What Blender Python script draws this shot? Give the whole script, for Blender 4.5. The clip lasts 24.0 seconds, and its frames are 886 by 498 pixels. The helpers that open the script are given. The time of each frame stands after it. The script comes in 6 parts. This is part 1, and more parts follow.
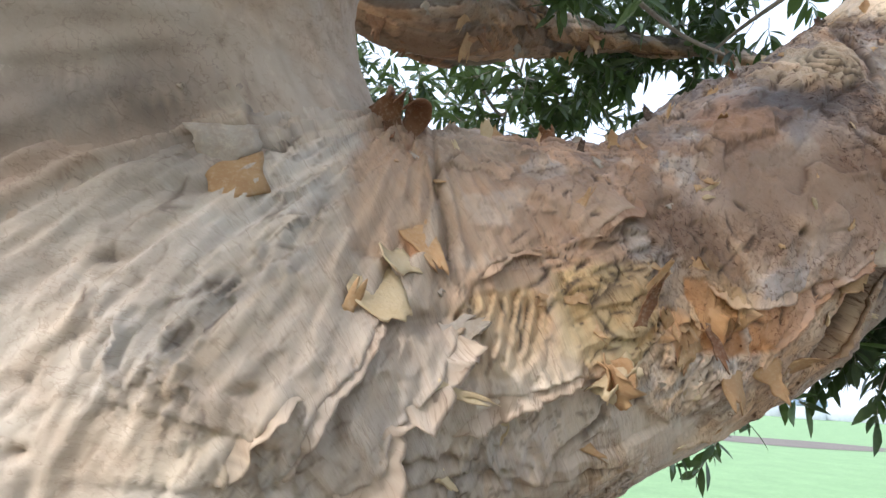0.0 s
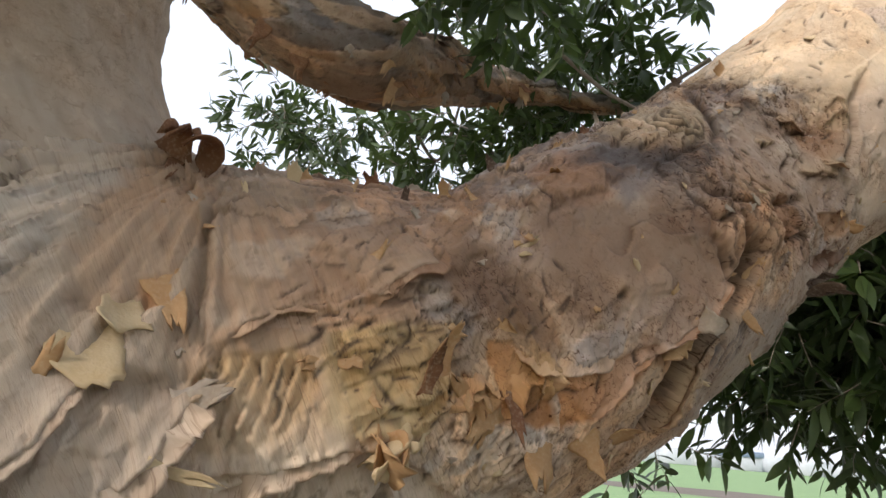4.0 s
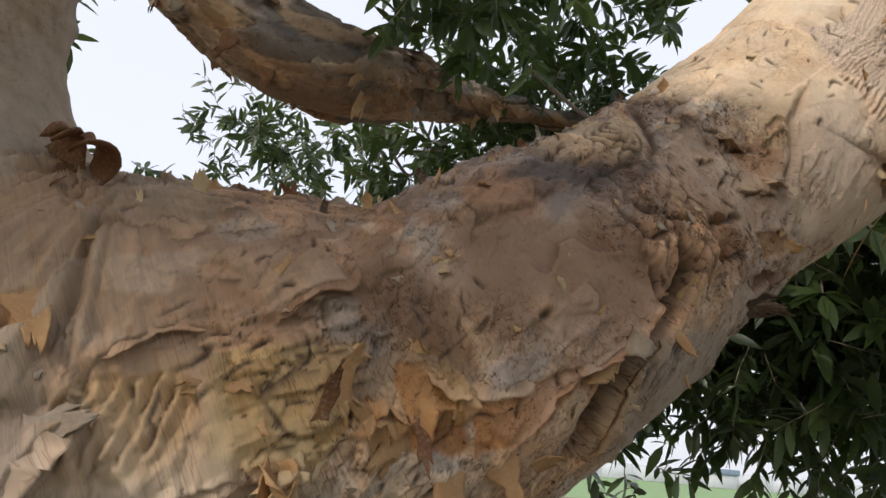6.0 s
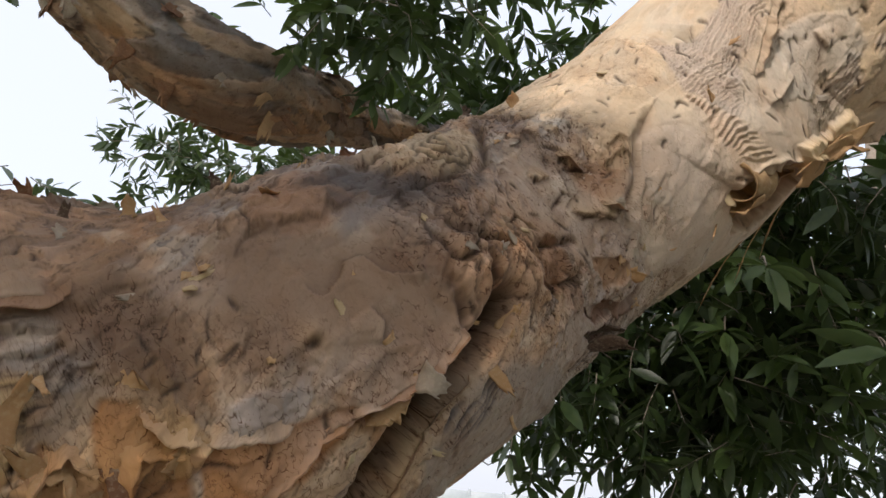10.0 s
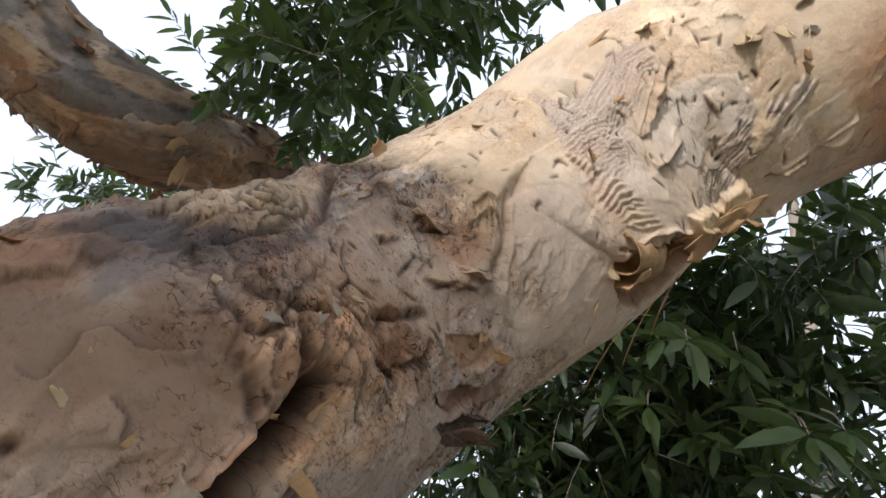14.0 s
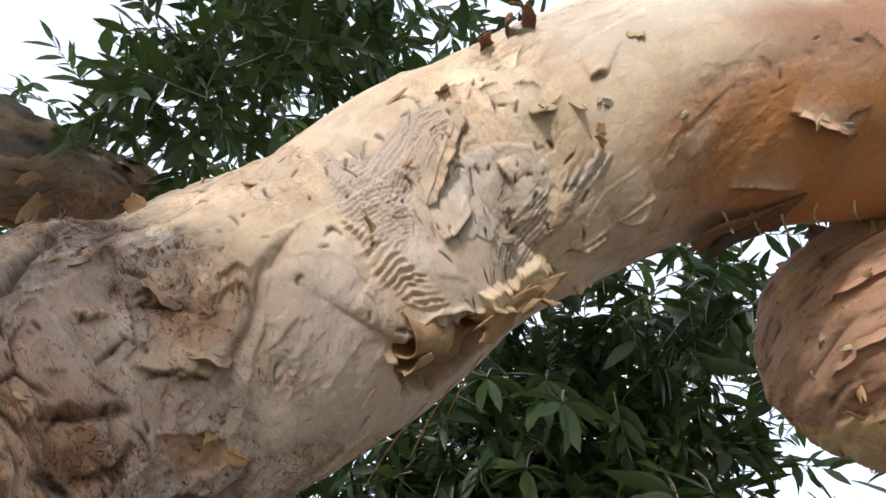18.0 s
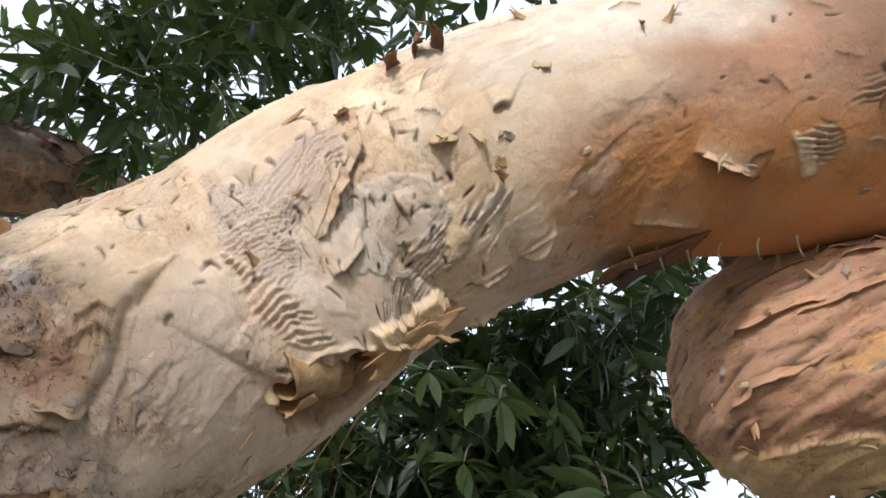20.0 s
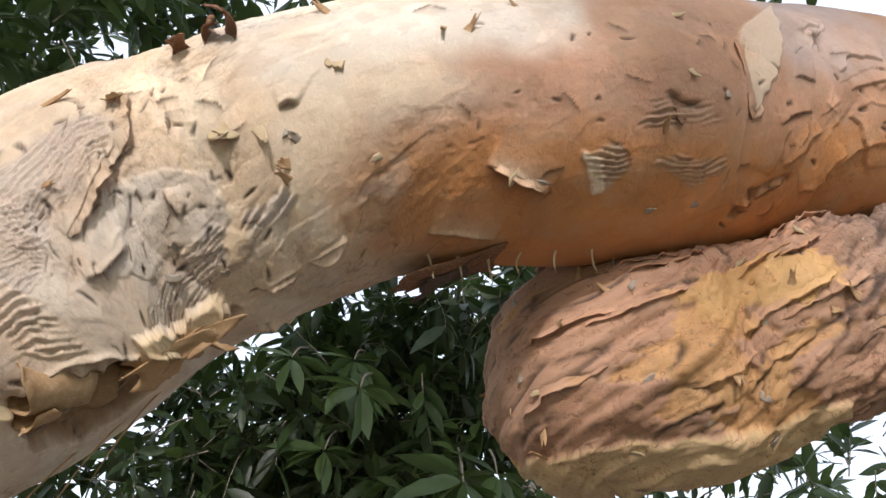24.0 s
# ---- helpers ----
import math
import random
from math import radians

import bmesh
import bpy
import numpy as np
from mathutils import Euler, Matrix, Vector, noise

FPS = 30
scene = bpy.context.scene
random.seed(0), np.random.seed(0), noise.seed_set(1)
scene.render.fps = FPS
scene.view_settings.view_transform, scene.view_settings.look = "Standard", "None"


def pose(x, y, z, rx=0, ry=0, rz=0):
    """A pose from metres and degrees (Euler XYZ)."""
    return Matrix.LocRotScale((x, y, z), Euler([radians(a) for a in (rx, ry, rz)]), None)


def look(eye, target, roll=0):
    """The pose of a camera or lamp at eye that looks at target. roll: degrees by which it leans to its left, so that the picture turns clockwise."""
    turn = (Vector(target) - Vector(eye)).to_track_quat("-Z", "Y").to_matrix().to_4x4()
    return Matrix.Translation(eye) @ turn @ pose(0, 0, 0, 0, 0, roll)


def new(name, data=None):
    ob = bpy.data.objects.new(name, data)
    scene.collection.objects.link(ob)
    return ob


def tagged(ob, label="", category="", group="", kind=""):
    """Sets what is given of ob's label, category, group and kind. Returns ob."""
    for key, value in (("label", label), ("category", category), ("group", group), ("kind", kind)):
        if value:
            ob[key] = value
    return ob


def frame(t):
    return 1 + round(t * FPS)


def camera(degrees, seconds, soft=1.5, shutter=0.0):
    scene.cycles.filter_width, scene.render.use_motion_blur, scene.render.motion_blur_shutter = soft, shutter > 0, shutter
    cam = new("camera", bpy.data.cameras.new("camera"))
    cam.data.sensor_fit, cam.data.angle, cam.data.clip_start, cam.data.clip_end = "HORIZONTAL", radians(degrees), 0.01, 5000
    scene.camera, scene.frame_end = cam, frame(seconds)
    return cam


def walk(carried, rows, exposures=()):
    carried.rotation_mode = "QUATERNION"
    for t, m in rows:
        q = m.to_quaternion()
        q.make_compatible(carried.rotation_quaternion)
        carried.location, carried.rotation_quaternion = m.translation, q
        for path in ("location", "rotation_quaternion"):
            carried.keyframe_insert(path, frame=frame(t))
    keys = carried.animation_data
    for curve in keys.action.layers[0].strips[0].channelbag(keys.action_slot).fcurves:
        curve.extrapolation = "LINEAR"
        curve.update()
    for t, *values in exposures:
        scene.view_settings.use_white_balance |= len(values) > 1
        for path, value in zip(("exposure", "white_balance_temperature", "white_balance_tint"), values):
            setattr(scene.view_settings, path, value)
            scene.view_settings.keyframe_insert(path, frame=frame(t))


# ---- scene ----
cam = camera(70.5, 24.0)
PATH = [
    (0, (0.0, -0.6, 1.55), (-0.144, 1.351, 1.968), 4.1),
    (0.5, (0.014, -0.597, 1.55), (-0.102, 1.353, 1.98), 4.2),
    (1, (0.023, -0.591, 1.55), (-0.067, 1.358, 1.991), 4.3),
    (1.5, (0.039, -0.592, 1.559), (-0.035, 1.353, 2.022), 4.5),
    (2, (0.058, -0.587, 1.565), (0.004, 1.35, 2.057), 4.4),
    (2.5, (0.067, -0.581, 1.567), (0.029, 1.352, 2.08), 4.5),
    (4.5, (0.106, -0.561, 1.575), (0.115, 1.353, 2.152), 5.3),
    (5, (0.113, -0.557, 1.578), (0.129, 1.354, 2.169), 5.5),
    (5.5, (0.125, -0.553, 1.58), (0.164, 1.353, 2.187), 5.3),
    (6, (0.139, -0.548, 1.582), (0.196, 1.354, 2.197), 5.3),
    (6.5, (0.151, -0.538, 1.582), (0.229, 1.361, 2.207), 5.5),
    (7, (0.164, -0.53, 1.583), (0.263, 1.364, 2.216), 5.5),
    (7.5, (0.178, -0.528, 1.588), (0.299, 1.36, 2.236), 5.2),
    (8, (0.196, -0.522, 1.592), (0.342, 1.361, 2.249), 4.7),
    (8.5, (0.217, -0.516, 1.597), (0.385, 1.362, 2.265), 4.6),
    (9, (0.228, -0.507, 1.597), (0.415, 1.365, 2.278), 4.7),
    (9.5, (0.232, -0.502, 1.602), (0.431, 1.36, 2.305), 5.2),
    (10, (0.244, -0.499, 1.601), (0.468, 1.35, 2.329), 5.0),
    (10.5, (0.257, -0.496, 1.605), (0.487, 1.339, 2.367), 5.4),
    (12.5, (0.299, -0.47, 1.626), (0.579, 1.31, 2.495), 5.8),
    (13, (0.306, -0.464, 1.63), (0.616, 1.305, 2.511), 5.9),
    (13.5, (0.317, -0.46, 1.638), (0.656, 1.295, 2.535), 5.7),
    (14, (0.327, -0.446, 1.643), (0.684, 1.298, 2.556), 5.5),
    (14.5, (0.34, -0.436, 1.651), (0.715, 1.295, 2.58), 5.7),
    (15, (0.35, -0.436, 1.657), (0.74, 1.279, 2.608), 5.6),
    (15.5, (0.363, -0.442, 1.665), (0.773, 1.252, 2.645), 5.7),
    (16, (0.371, -0.445, 1.671), (0.793, 1.232, 2.676), 5.3),
    (16.5, (0.386, -0.441, 1.678), (0.847, 1.215, 2.699), 4.9),
    (17, (0.399, -0.436, 1.683), (0.898, 1.203, 2.715), 4.5),
    (17.5, (0.419, -0.432, 1.688), (0.958, 1.19, 2.727), 4.0),
    (18, (0.436, -0.441, 1.694), (0.999, 1.161, 2.751), 3.5),
    (18.5, (0.447, -0.447, 1.697), (1.04, 1.134, 2.768), 3.1),
    (20.5, (0.49, -0.469, 1.752), (1.223, 1.114, 2.729), 2.4),
    (21, (0.506, -0.474, 1.758), (1.284, 1.097, 2.722), 1.5),
    (21.5, (0.514, -0.477, 1.759), (1.318, 1.079, 2.725), 1.1),
    (22, (0.523, -0.476, 1.761), (1.361, 1.061, 2.728), 0.8),
    (22.5, (0.533, -0.478, 1.76), (1.401, 1.042, 2.728), 1.4),
    (23, (0.534, -0.485, 1.764), (1.449, 1.01, 2.728), 1.0),
    (23.5, (0.537, -0.491, 1.766), (1.477, 0.989, 2.728), 0.7),
    (24, (0.545, -0.498, 1.764), (1.527, 0.958, 2.721), 0.2),
]
EXPOSURES = [(t, e, 6350 - 800 * (t < 3) - 500 * (t > 12), 13 - 3 * (t < 3)) for t, e in ((0, 0.68), (2.5, 0.5), (4.5, 0.0), (6, -0.2), (9, -0.18), (12.5, 0.06), (14, 0.1), (18, 0.12), (21, 0.22), (24, 0.2))]
walk(cam, [(t, look(eye, target, roll)) for t, eye, target, roll in PATH], EXPOSURES)

# ---- sky and sun ----
SUN_TO = Vector((-0.55, -0.66, 0.50)).normalized()
world = bpy.data.worlds.new("sky")
scene.world = world
world.use_nodes = True
wn = world.node_tree.nodes
sky = wn.new("ShaderNodeTexSky")
sky.sky_type = "NISHITA"
sky.sun_disc = False
sky.sun_elevation = math.asin(SUN_TO.z)
sky.sun_rotation = math.atan2(SUN_TO.x, SUN_TO.y)
sky.dust_density = 6.0
wn["Background"].inputs["Strength"].default_value = 0.15
haze = wn.new("ShaderNodeMix")
haze.data_type = "RGBA"
haze.inputs[0].default_value = 0.55
haze.inputs[7].default_value = (11.5, 11.8, 12.3, 1)
world.node_tree.links.new(sky.outputs["Color"], haze.inputs[6])
world.node_tree.links.new(haze.outputs[2], wn["Background"].inputs["Color"])
sun_data = bpy.data.lights.new("sun", "SUN")
sun_data.energy = 2.7
sun_data.angle = radians(3)
sun_data.color = (1.0, 0.925, 0.82)
sun = new("sun", sun_data)
sun.matrix_world = look(SUN_TO * 20, (0, 0, 0))


# ---- materials ----
def material(name):
    m = bpy.data.materials.new(name)
    m.use_nodes = True
    nt = m.node_tree
    return m, nt, nt.nodes["Principled BSDF"]


def node(nt, kind, **values):
    n = nt.nodes.new(kind)
    for key, value in values.items():
        n.inputs[key.replace("_", " ")].default_value = value
    return n


def mixed(nt, fac, a, b, blend="MIX"):
    n = nt.nodes.new("ShaderNodeMix")
    n.data_type = "RGBA"
    n.blend_type = blend
    for slot, v in ((0, fac), (6, a), (7, b)):
        if isinstance(v, (int, float)):
            n.inputs[slot].default_value = v
        elif isinstance(v, tuple):
            n.inputs[slot].default_value = v
        else:
            nt.links.new(v, n.inputs[slot])
    return n.outputs[2]


def ramp(nt, source, low, high, a=0.0, b=1.0):
    n = nt.nodes.new("ShaderNodeMapRange")
    n.inputs[1].default_value, n.inputs[2].default_value = low, high
    n.inputs[3].default_value, n.inputs[4].default_value = a, b
    nt.links.new(source, n.inputs[0])
    return n.outputs[0]


def noise_of(nt, vector, scale, detail=4.0, rough=0.6):
    n = node(nt, "ShaderNodeTexNoise", Scale=scale, Detail=detail, Roughness=rough)
    nt.links.new(vector, n.inputs["Vector"])
    return n.outputs["Fac"]


def bark_material():
    m, nt, p = material("paper_bark")
    tint = nt.nodes.new("ShaderNodeAttribute")
    tint.attribute_name = "bark_tint"
    grain = nt.nodes.new("ShaderNodeAttribute")
    grain.attribute_name = "grain"
    stretch = nt.nodes.new("ShaderNodeMapping")
    stretch.inputs["Scale"].default_value = (1.0, 0.32, 1.0)
    nt.links.new(grain.outputs["Vector"], stretch.inputs["Vector"])
    fibre = noise_of(nt, stretch.outputs["Vector"], 700, 4, 0.65)
    fleck = noise_of(nt, grain.outputs["Vector"], 160, 5, 0.7)
    blotch = noise_of(nt, grain.outputs["Vector"], 28, 3, 0.6)
    warp = nt.nodes.new("ShaderNodeTexNoise")
    warp.inputs["Scale"].default_value, warp.inputs["Detail"].default_value = 45, 4
    nt.links.new(grain.outputs["Vector"], warp.inputs["Vector"])
    bent = nt.nodes.new("ShaderNodeVectorMath")
    bent.operation = "MULTIPLY_ADD"
    bent.inputs[1].default_value = (0.03, 0.03, 0)
    nt.links.new(warp.outputs["Color"], bent.inputs[0])
    nt.links.new(grain.outputs["Vector"], bent.inputs[2])
    plates = []
    for size, flat in ((42, 0.5), (120, 0.35)):
        squash = nt.nodes.new("ShaderNodeMapping")
        squash.inputs["Scale"].default_value = (1.0, flat, 1.0)
        nt.links.new(bent.outputs[0], squash.inputs["Vector"])
        cell = nt.nodes.new("ShaderNodeTexVoronoi")
        cell.voronoi_dimensions = "2D"
        cell.inputs["Scale"].default_value = size
        nt.links.new(squash.outputs["Vector"], cell.inputs["Vector"])
        grey = nt.nodes.new("ShaderNodeSeparateColor")
        nt.links.new(cell.outputs["Color"], grey.inputs[0])
        plates.append(grey.outputs[0])
    def worn(source):
        n = nt.nodes.new("ShaderNodeMath")
        n.operation = "MULTIPLY"
        nt.links.new(source, n.inputs[0])
        nt.links.new(tint.outputs["Alpha"], n.inputs[1])
        return n.outputs[0]

    rough_here = worn(ramp(nt, noise_of(nt, grain.outputs["Vector"], 14, 3, 0.6), 0.42, 0.62))
    layers = []
    for size, steps in ((17, 17.0), (48, 13.0)):
        squash = nt.nodes.new("ShaderNodeMapping")
        squash.inputs["Scale"].default_value = (1.0, 0.55, 1.0)
        squash.inputs["Rotation"].default_value = (0, 0, 0.5)
        nt.links.new(grain.outputs["Vector"], squash.inputs["Vector"])
        field = noise_of(nt, squash.outputs["Vector"], size, 5, 0.58)
        times = nt.nodes.new("ShaderNodeMath")
        times.operation = "MULTIPLY"
        times.inputs[1].default_value = steps
        nt.links.new(field, times.inputs[0])
        level = nt.nodes.new("ShaderNodeMath")
        level.operation = "FLOOR"
        nt.links.new(times.outputs[0], level.inputs[0])
        rest = nt.nodes.new("ShaderNodeMath")
        rest.operation = "FRACT"
        nt.links.new(times.outputs[0], rest.inputs[0])
        pick = nt.nodes.new("ShaderNodeTexWhiteNoise")
        pick.noise_dimensions = "1D"
        nt.links.new(level.outputs[0], pick.inputs["W"])
        layers.append((level.outputs[0], rest.outputs[0], pick.outputs["Value"]))
    c = mixed(nt, ramp(nt, fibre, 0.45, 0.75, 0.0, 0.10), tint.outputs["Color"], (0.62, 0.52, 0.45, 1), "MULTIPLY")
    c = mixed(nt, ramp(nt, fleck, 0.55, 0.78, 0.0, 0.6), c, (1.32, 1.34, 1.38, 1), "MULTIPLY")
    c = mixed(nt, worn(ramp(nt, fleck, 0.38, 0.24, 0.0, 0.8)), c, (0.40, 0.30, 0.24, 1), "MULTIPLY")
    c = mixed(nt, ramp(nt, blotch, 0.40, 0.68, 0.0, 0.35), c, (0.95, 0.80, 0.68, 1), "MULTIPLY")
    for k, (level, rest, pick) in enumerate(layers):
        c = mixed(nt, worn(ramp(nt, pick, 0.0, 1.0, 0.0, 0.4 - 0.15 * k)), c, (0.80, 0.73, 0.68, 1), "MULTIPLY")
        torn = nt.nodes.new("ShaderNodeMath")
        torn.operation = "MULTIPLY"
        nt.links.new(ramp(nt, rest, 0.05, 0.16, 1.0, 0.0), torn.inputs[0])
        nt.links.new(rough_here if k else worn(ramp(nt, fleck, 0.45, 0.6)), torn.inputs[1])
        c = mixed(nt, torn.outputs[0], c, (0.34, 0.25, 0.20, 1), "MULTIPLY")
    c = mixed(nt, ramp(nt, plates[0], 0.0, 1.0, 0.0, 0.42), c, (1.22, 1.18, 1.12, 1), "MULTIPLY")
    c = mixed(nt, worn(ramp(nt, plates[1], 0.55, 1.0, 0.0, 0.5)), c, (0.72, 0.62, 0.54, 1), "MULTIPLY")
    nt.links.new(c, p.inputs["Base Color"])
    nt.links.new(ramp(nt, fleck, 0.3, 0.7, 0.62, 0.85), p.inputs["Roughness"])
    p.inputs["Specular IOR Level"].default_value = 0.3
    b1 = node(nt, "ShaderNodeBump", Strength=0.3, Distance=0.0010)
    nt.links.new(fibre, b1.inputs["Height"])
    b2 = node(nt, "ShaderNodeBump", Strength=0.5, Distance=0.0015)
    nt.links.new(fleck, b2.inputs["Height"])
    nt.links.new(b1.outputs["Normal"], b2.inputs["Normal"])
    last = b2
    for (level, rest, pick), depth in zip(layers, (0.0014, 0.0009)):
        b = node(nt, "ShaderNodeBump", Distance=depth)
        nt.links.new(worn(ramp(nt, fleck, 0.0, 0.2, 0.9, 1.0)), b.inputs["Strength"])
        nt.links.new(level, b.inputs["Height"])
        nt.links.new(last.outputs["Normal"], b.inputs["Normal"])
        last = b
    for plate, depth in zip(plates, (0.0019, 0.0013)):
        step = nt.nodes.new("ShaderNodeMath")
        step.operation = "MULTIPLY"
        nt.links.new(plate, step.inputs[0])
        nt.links.new(rough_here, step.inputs[1])
        b = node(nt, "ShaderNodeBump", Strength=0.8, Distance=depth)
        nt.links.new(step.outputs[0], b.inputs["Height"])
        nt.links.new(last.outputs["Normal"], b.inputs["Normal"])
        last = b
    nt.links.new(last.outputs["Normal"], p.inputs["Normal"])
    return m


def peel_material(name, colour, under):
    """A thin sheet of peeled bark: papery, slightly translucent, with a darker back."""
    m, nt, p = material(name)
    tc = nt.nodes.new("ShaderNodeTexCoord")
    info = nt.nodes.new("ShaderNodeObjectInfo")
    f1 = noise_of(nt, tc.outputs["Object"], 90, 4, 0.6)
    f2 = noise_of(nt, tc.outputs["Object"], 420, 3, 0.6)
    c = mixed(nt, ramp(nt, f1, 0.3, 0.7), colour, under)
    c = mixed(nt, ramp(nt, f2, 0.5, 0.75, 0.0, 0.35), c, (0.7, 0.58, 0.42, 1))
    c = mixed(nt, ramp(nt, info.outputs["Random"], 0, 1, 0.0, 0.4), c, under)
    nt.links.new(c, p.inputs["Base Color"])
    p.inputs["Roughness"].default_value = 0.7
    p.inputs["Specular IOR Level"].default_value = 0.25
    b = node(nt, "ShaderNodeBump", Strength=0.5, Distance=0.001)
    nt.links.new(f2, b.inputs["Height"])
    nt.links.new(b.outputs["Normal"], p.inputs["Normal"])
    thin = nt.nodes.new("ShaderNodeBsdfTranslucent")
    nt.links.new(c, thin.inputs["Color"])
    mix = nt.nodes.new("ShaderNodeMixShader")
    mix.inputs[0].default_value = 0.22
    nt.links.new(p.outputs[0], mix.inputs[1])
    nt.links.new(thin.outputs[0], mix.inputs[2])
    nt.links.new(mix.outputs[0], nt.nodes["Material Output"].inputs["Surface"])
    return m


def leaf_material(name, dark, light, per_object=False):
    m, nt, p = material(name)
    if per_object:
        pick = nt.nodes.new("ShaderNodeObjectInfo").outputs["Random"]
    else:
        pick = nt.nodes.new("ShaderNodeNewGeometry").outputs["Random Per Island"]
    c = mixed(nt, pick, dark, light)
    tc = nt.nodes.new("ShaderNodeTexCoord")
    c = mixed(nt, ramp(nt, noise_of(nt, tc.outputs["Object"], 60, 3), 0.35, 0.75, 0.0, 0.3), c, (0.10, 0.12, 0.03, 1))
    nt.links.new(c, p.inputs["Base Color"])
    p.inputs["Roughness"].default_value = 0.42
    p.inputs["Specular IOR Level"].default_value = 0.5
    thin = nt.nodes.new("ShaderNodeBsdfTranslucent")
    nt.links.new(mixed(nt, 0.5, c, (0.20, 0.30, 0.05, 1)), thin.inputs["Color"])
    mix = nt.nodes.new("ShaderNodeMixShader")
    mix.inputs[0].default_value = 0.2
    nt.links.new(p.outputs[0], mix.inputs[1])
    nt.links.new(thin.outputs[0], mix.inputs[2])
    nt.links.new(mix.outputs[0], nt.nodes["Material Output"].inputs["Surface"])
    return m


def plain_material(name, a, b, scale, rough=0.8, bump=0.003):
    m, nt, p = material(name)
    tc = nt.nodes.new("ShaderNodeTexCoord")
    f = noise_of(nt, tc.outputs["Object"], scale, 6, 0.65)
    g = noise_of(nt, tc.outputs["Object"], scale * 0.13, 3, 0.5)
    c = mixed(nt, ramp(nt, f, 0.3, 0.7), a, b)
    c = mixed(nt, ramp(nt, g, 0.3, 0.75, 0.0, 0.35), c, tuple(0.6 * v for v in a[:3]) + (1,))
    nt.links.new(c, p.inputs["Base Color"])
    p.inputs["Roughness"].default_value = rough
    bn = node(nt, "ShaderNodeBump", Strength=0.6, Distance=bump)
    nt.links.new(f, bn.inputs["Height"])
    nt.links.new(bn.outputs["Normal"], p.inputs["Normal"])
    return m


BARK = bark_material()
PEEL_TAN = peel_material("tan_peel", (0.58, 0.38, 0.20, 1), (0.46, 0.27, 0.13, 1))
PEEL_GREY = peel_material("grey_peel", (0.48, 0.42, 0.36, 1), (0.36, 0.28, 0.21, 1))
PEEL_CREAM = peel_material("cream_peel", (0.66, 0.54, 0.36, 1), (0.54, 0.40, 0.23, 1))
PEEL_OCHRE = peel_material("ochre_peel", (0.50, 0.34, 0.18, 1), (0.36, 0.21, 0.10, 1))
PEEL_RUST = peel_material("rust_peel", (0.30, 0.15, 0.075, 1), (0.19, 0.09, 0.05, 1))
PEEL_DARK = peel_material("dark_peel", (0.16, 0.10, 0.07, 1), (0.09, 0.06, 0.045, 1))
LEAF_DARK = leaf_material("leaf_dark", (0.011, 0.024, 0.010, 1), (0.032, 0.058, 0.018, 1))
LEAF_MID = leaf_material("leaf_mid", (0.026, 0.048, 0.016, 1), (0.075, 0.12, 0.034, 1))
LEAF_FAR = leaf_material("leaf_far", (0.02, 0.038, 0.022, 1), (0.05, 0.08, 0.035, 1))
LEAF_NEAR = leaf_material("leaf_near", (0.03, 0.055, 0.018, 1), (0.075, 0.12, 0.035, 1), True)
TWIG = plain_material("twig_bark", (0.22, 0.17, 0.13, 1), (0.36, 0.31, 0.26, 1), 60)
GREY_WOOD = plain_material("grey_branch_bark", (0.40, 0.38, 0.36, 1), (0.58, 0.55, 0.52, 1), 30)
LAWN = plain_material("lawn_grass", (0.17, 0.28, 0.11, 1), (0.24, 0.35, 0.16, 1), 9, 0.9, 0.02)
SOIL_AND_SHADE = plain_material("soil_and_shade", (0.12, 0.10, 0.08, 1), (0.19, 0.155, 0.125, 1), 6, 0.95, 0.02)
WALL = plain_material("pale_wall_paint", (0.42, 0.45, 0.50, 1), (0.52, 0.55, 0.60, 1), 1.5, 0.8)
ROOF = plain_material("blue_roof_metal", (0.16, 0.22, 0.32, 1), (0.22, 0.28, 0.38, 1), 2.0, 0.5)


# ---- numbers: noise, splines, bark tubes ----
def hash2(ix, iy, seed):
    h = np.asarray(ix).astype(np.int32).view(np.uint32) * np.uint32(374761393) + np.asarray(iy).astype(np.int32).view(np.uint32) * np.uint32(668265263) + np.uint32(seed * 974634777 & 0xFFFFFFFF)
    h = (h ^ (h >> np.uint32(13))) * np.uint32(1274126177)
    return ((h ^ (h >> np.uint32(16))) & np.uint32(0xFFFF)).astype(np.float32) * np.float32(1 / 65535)


def noise2(x, y, seed=0):
    x, y = np.asarray(x, np.float32), np.asarray(y, np.float32)
    ix, iy = np.floor(x), np.floor(y)
    fx, fy = x - ix, y - iy
    ux, uy = fx * fx * (3 - 2 * fx), fy * fy * (3 - 2 * fy)
    a, b = hash2(ix, iy, seed), hash2(ix + 1, iy, seed)
    c, d = hash2(ix, iy + 1, seed), hash2(ix + 1, iy + 1, seed)
    return (a + (b - a) * ux) * (1 - uy) + (c + (d - c) * ux) * uy - np.float32(0.5)


def fbm(x, y, seed=0, octaves=4, gain=0.5):
    out, amp = 0.0, 1.0
    for k in range(octaves):
        out = out + amp * noise2(x * 2.03**k + 17.3 * k, y * 2.03**k - 9.1 * k, seed + k)
        amp *= gain
    return out


def smooth(x, a, b):
    t = np.clip((x - a) / (b - a), 0, 1)
    return t * t * (3 - 2 * t)


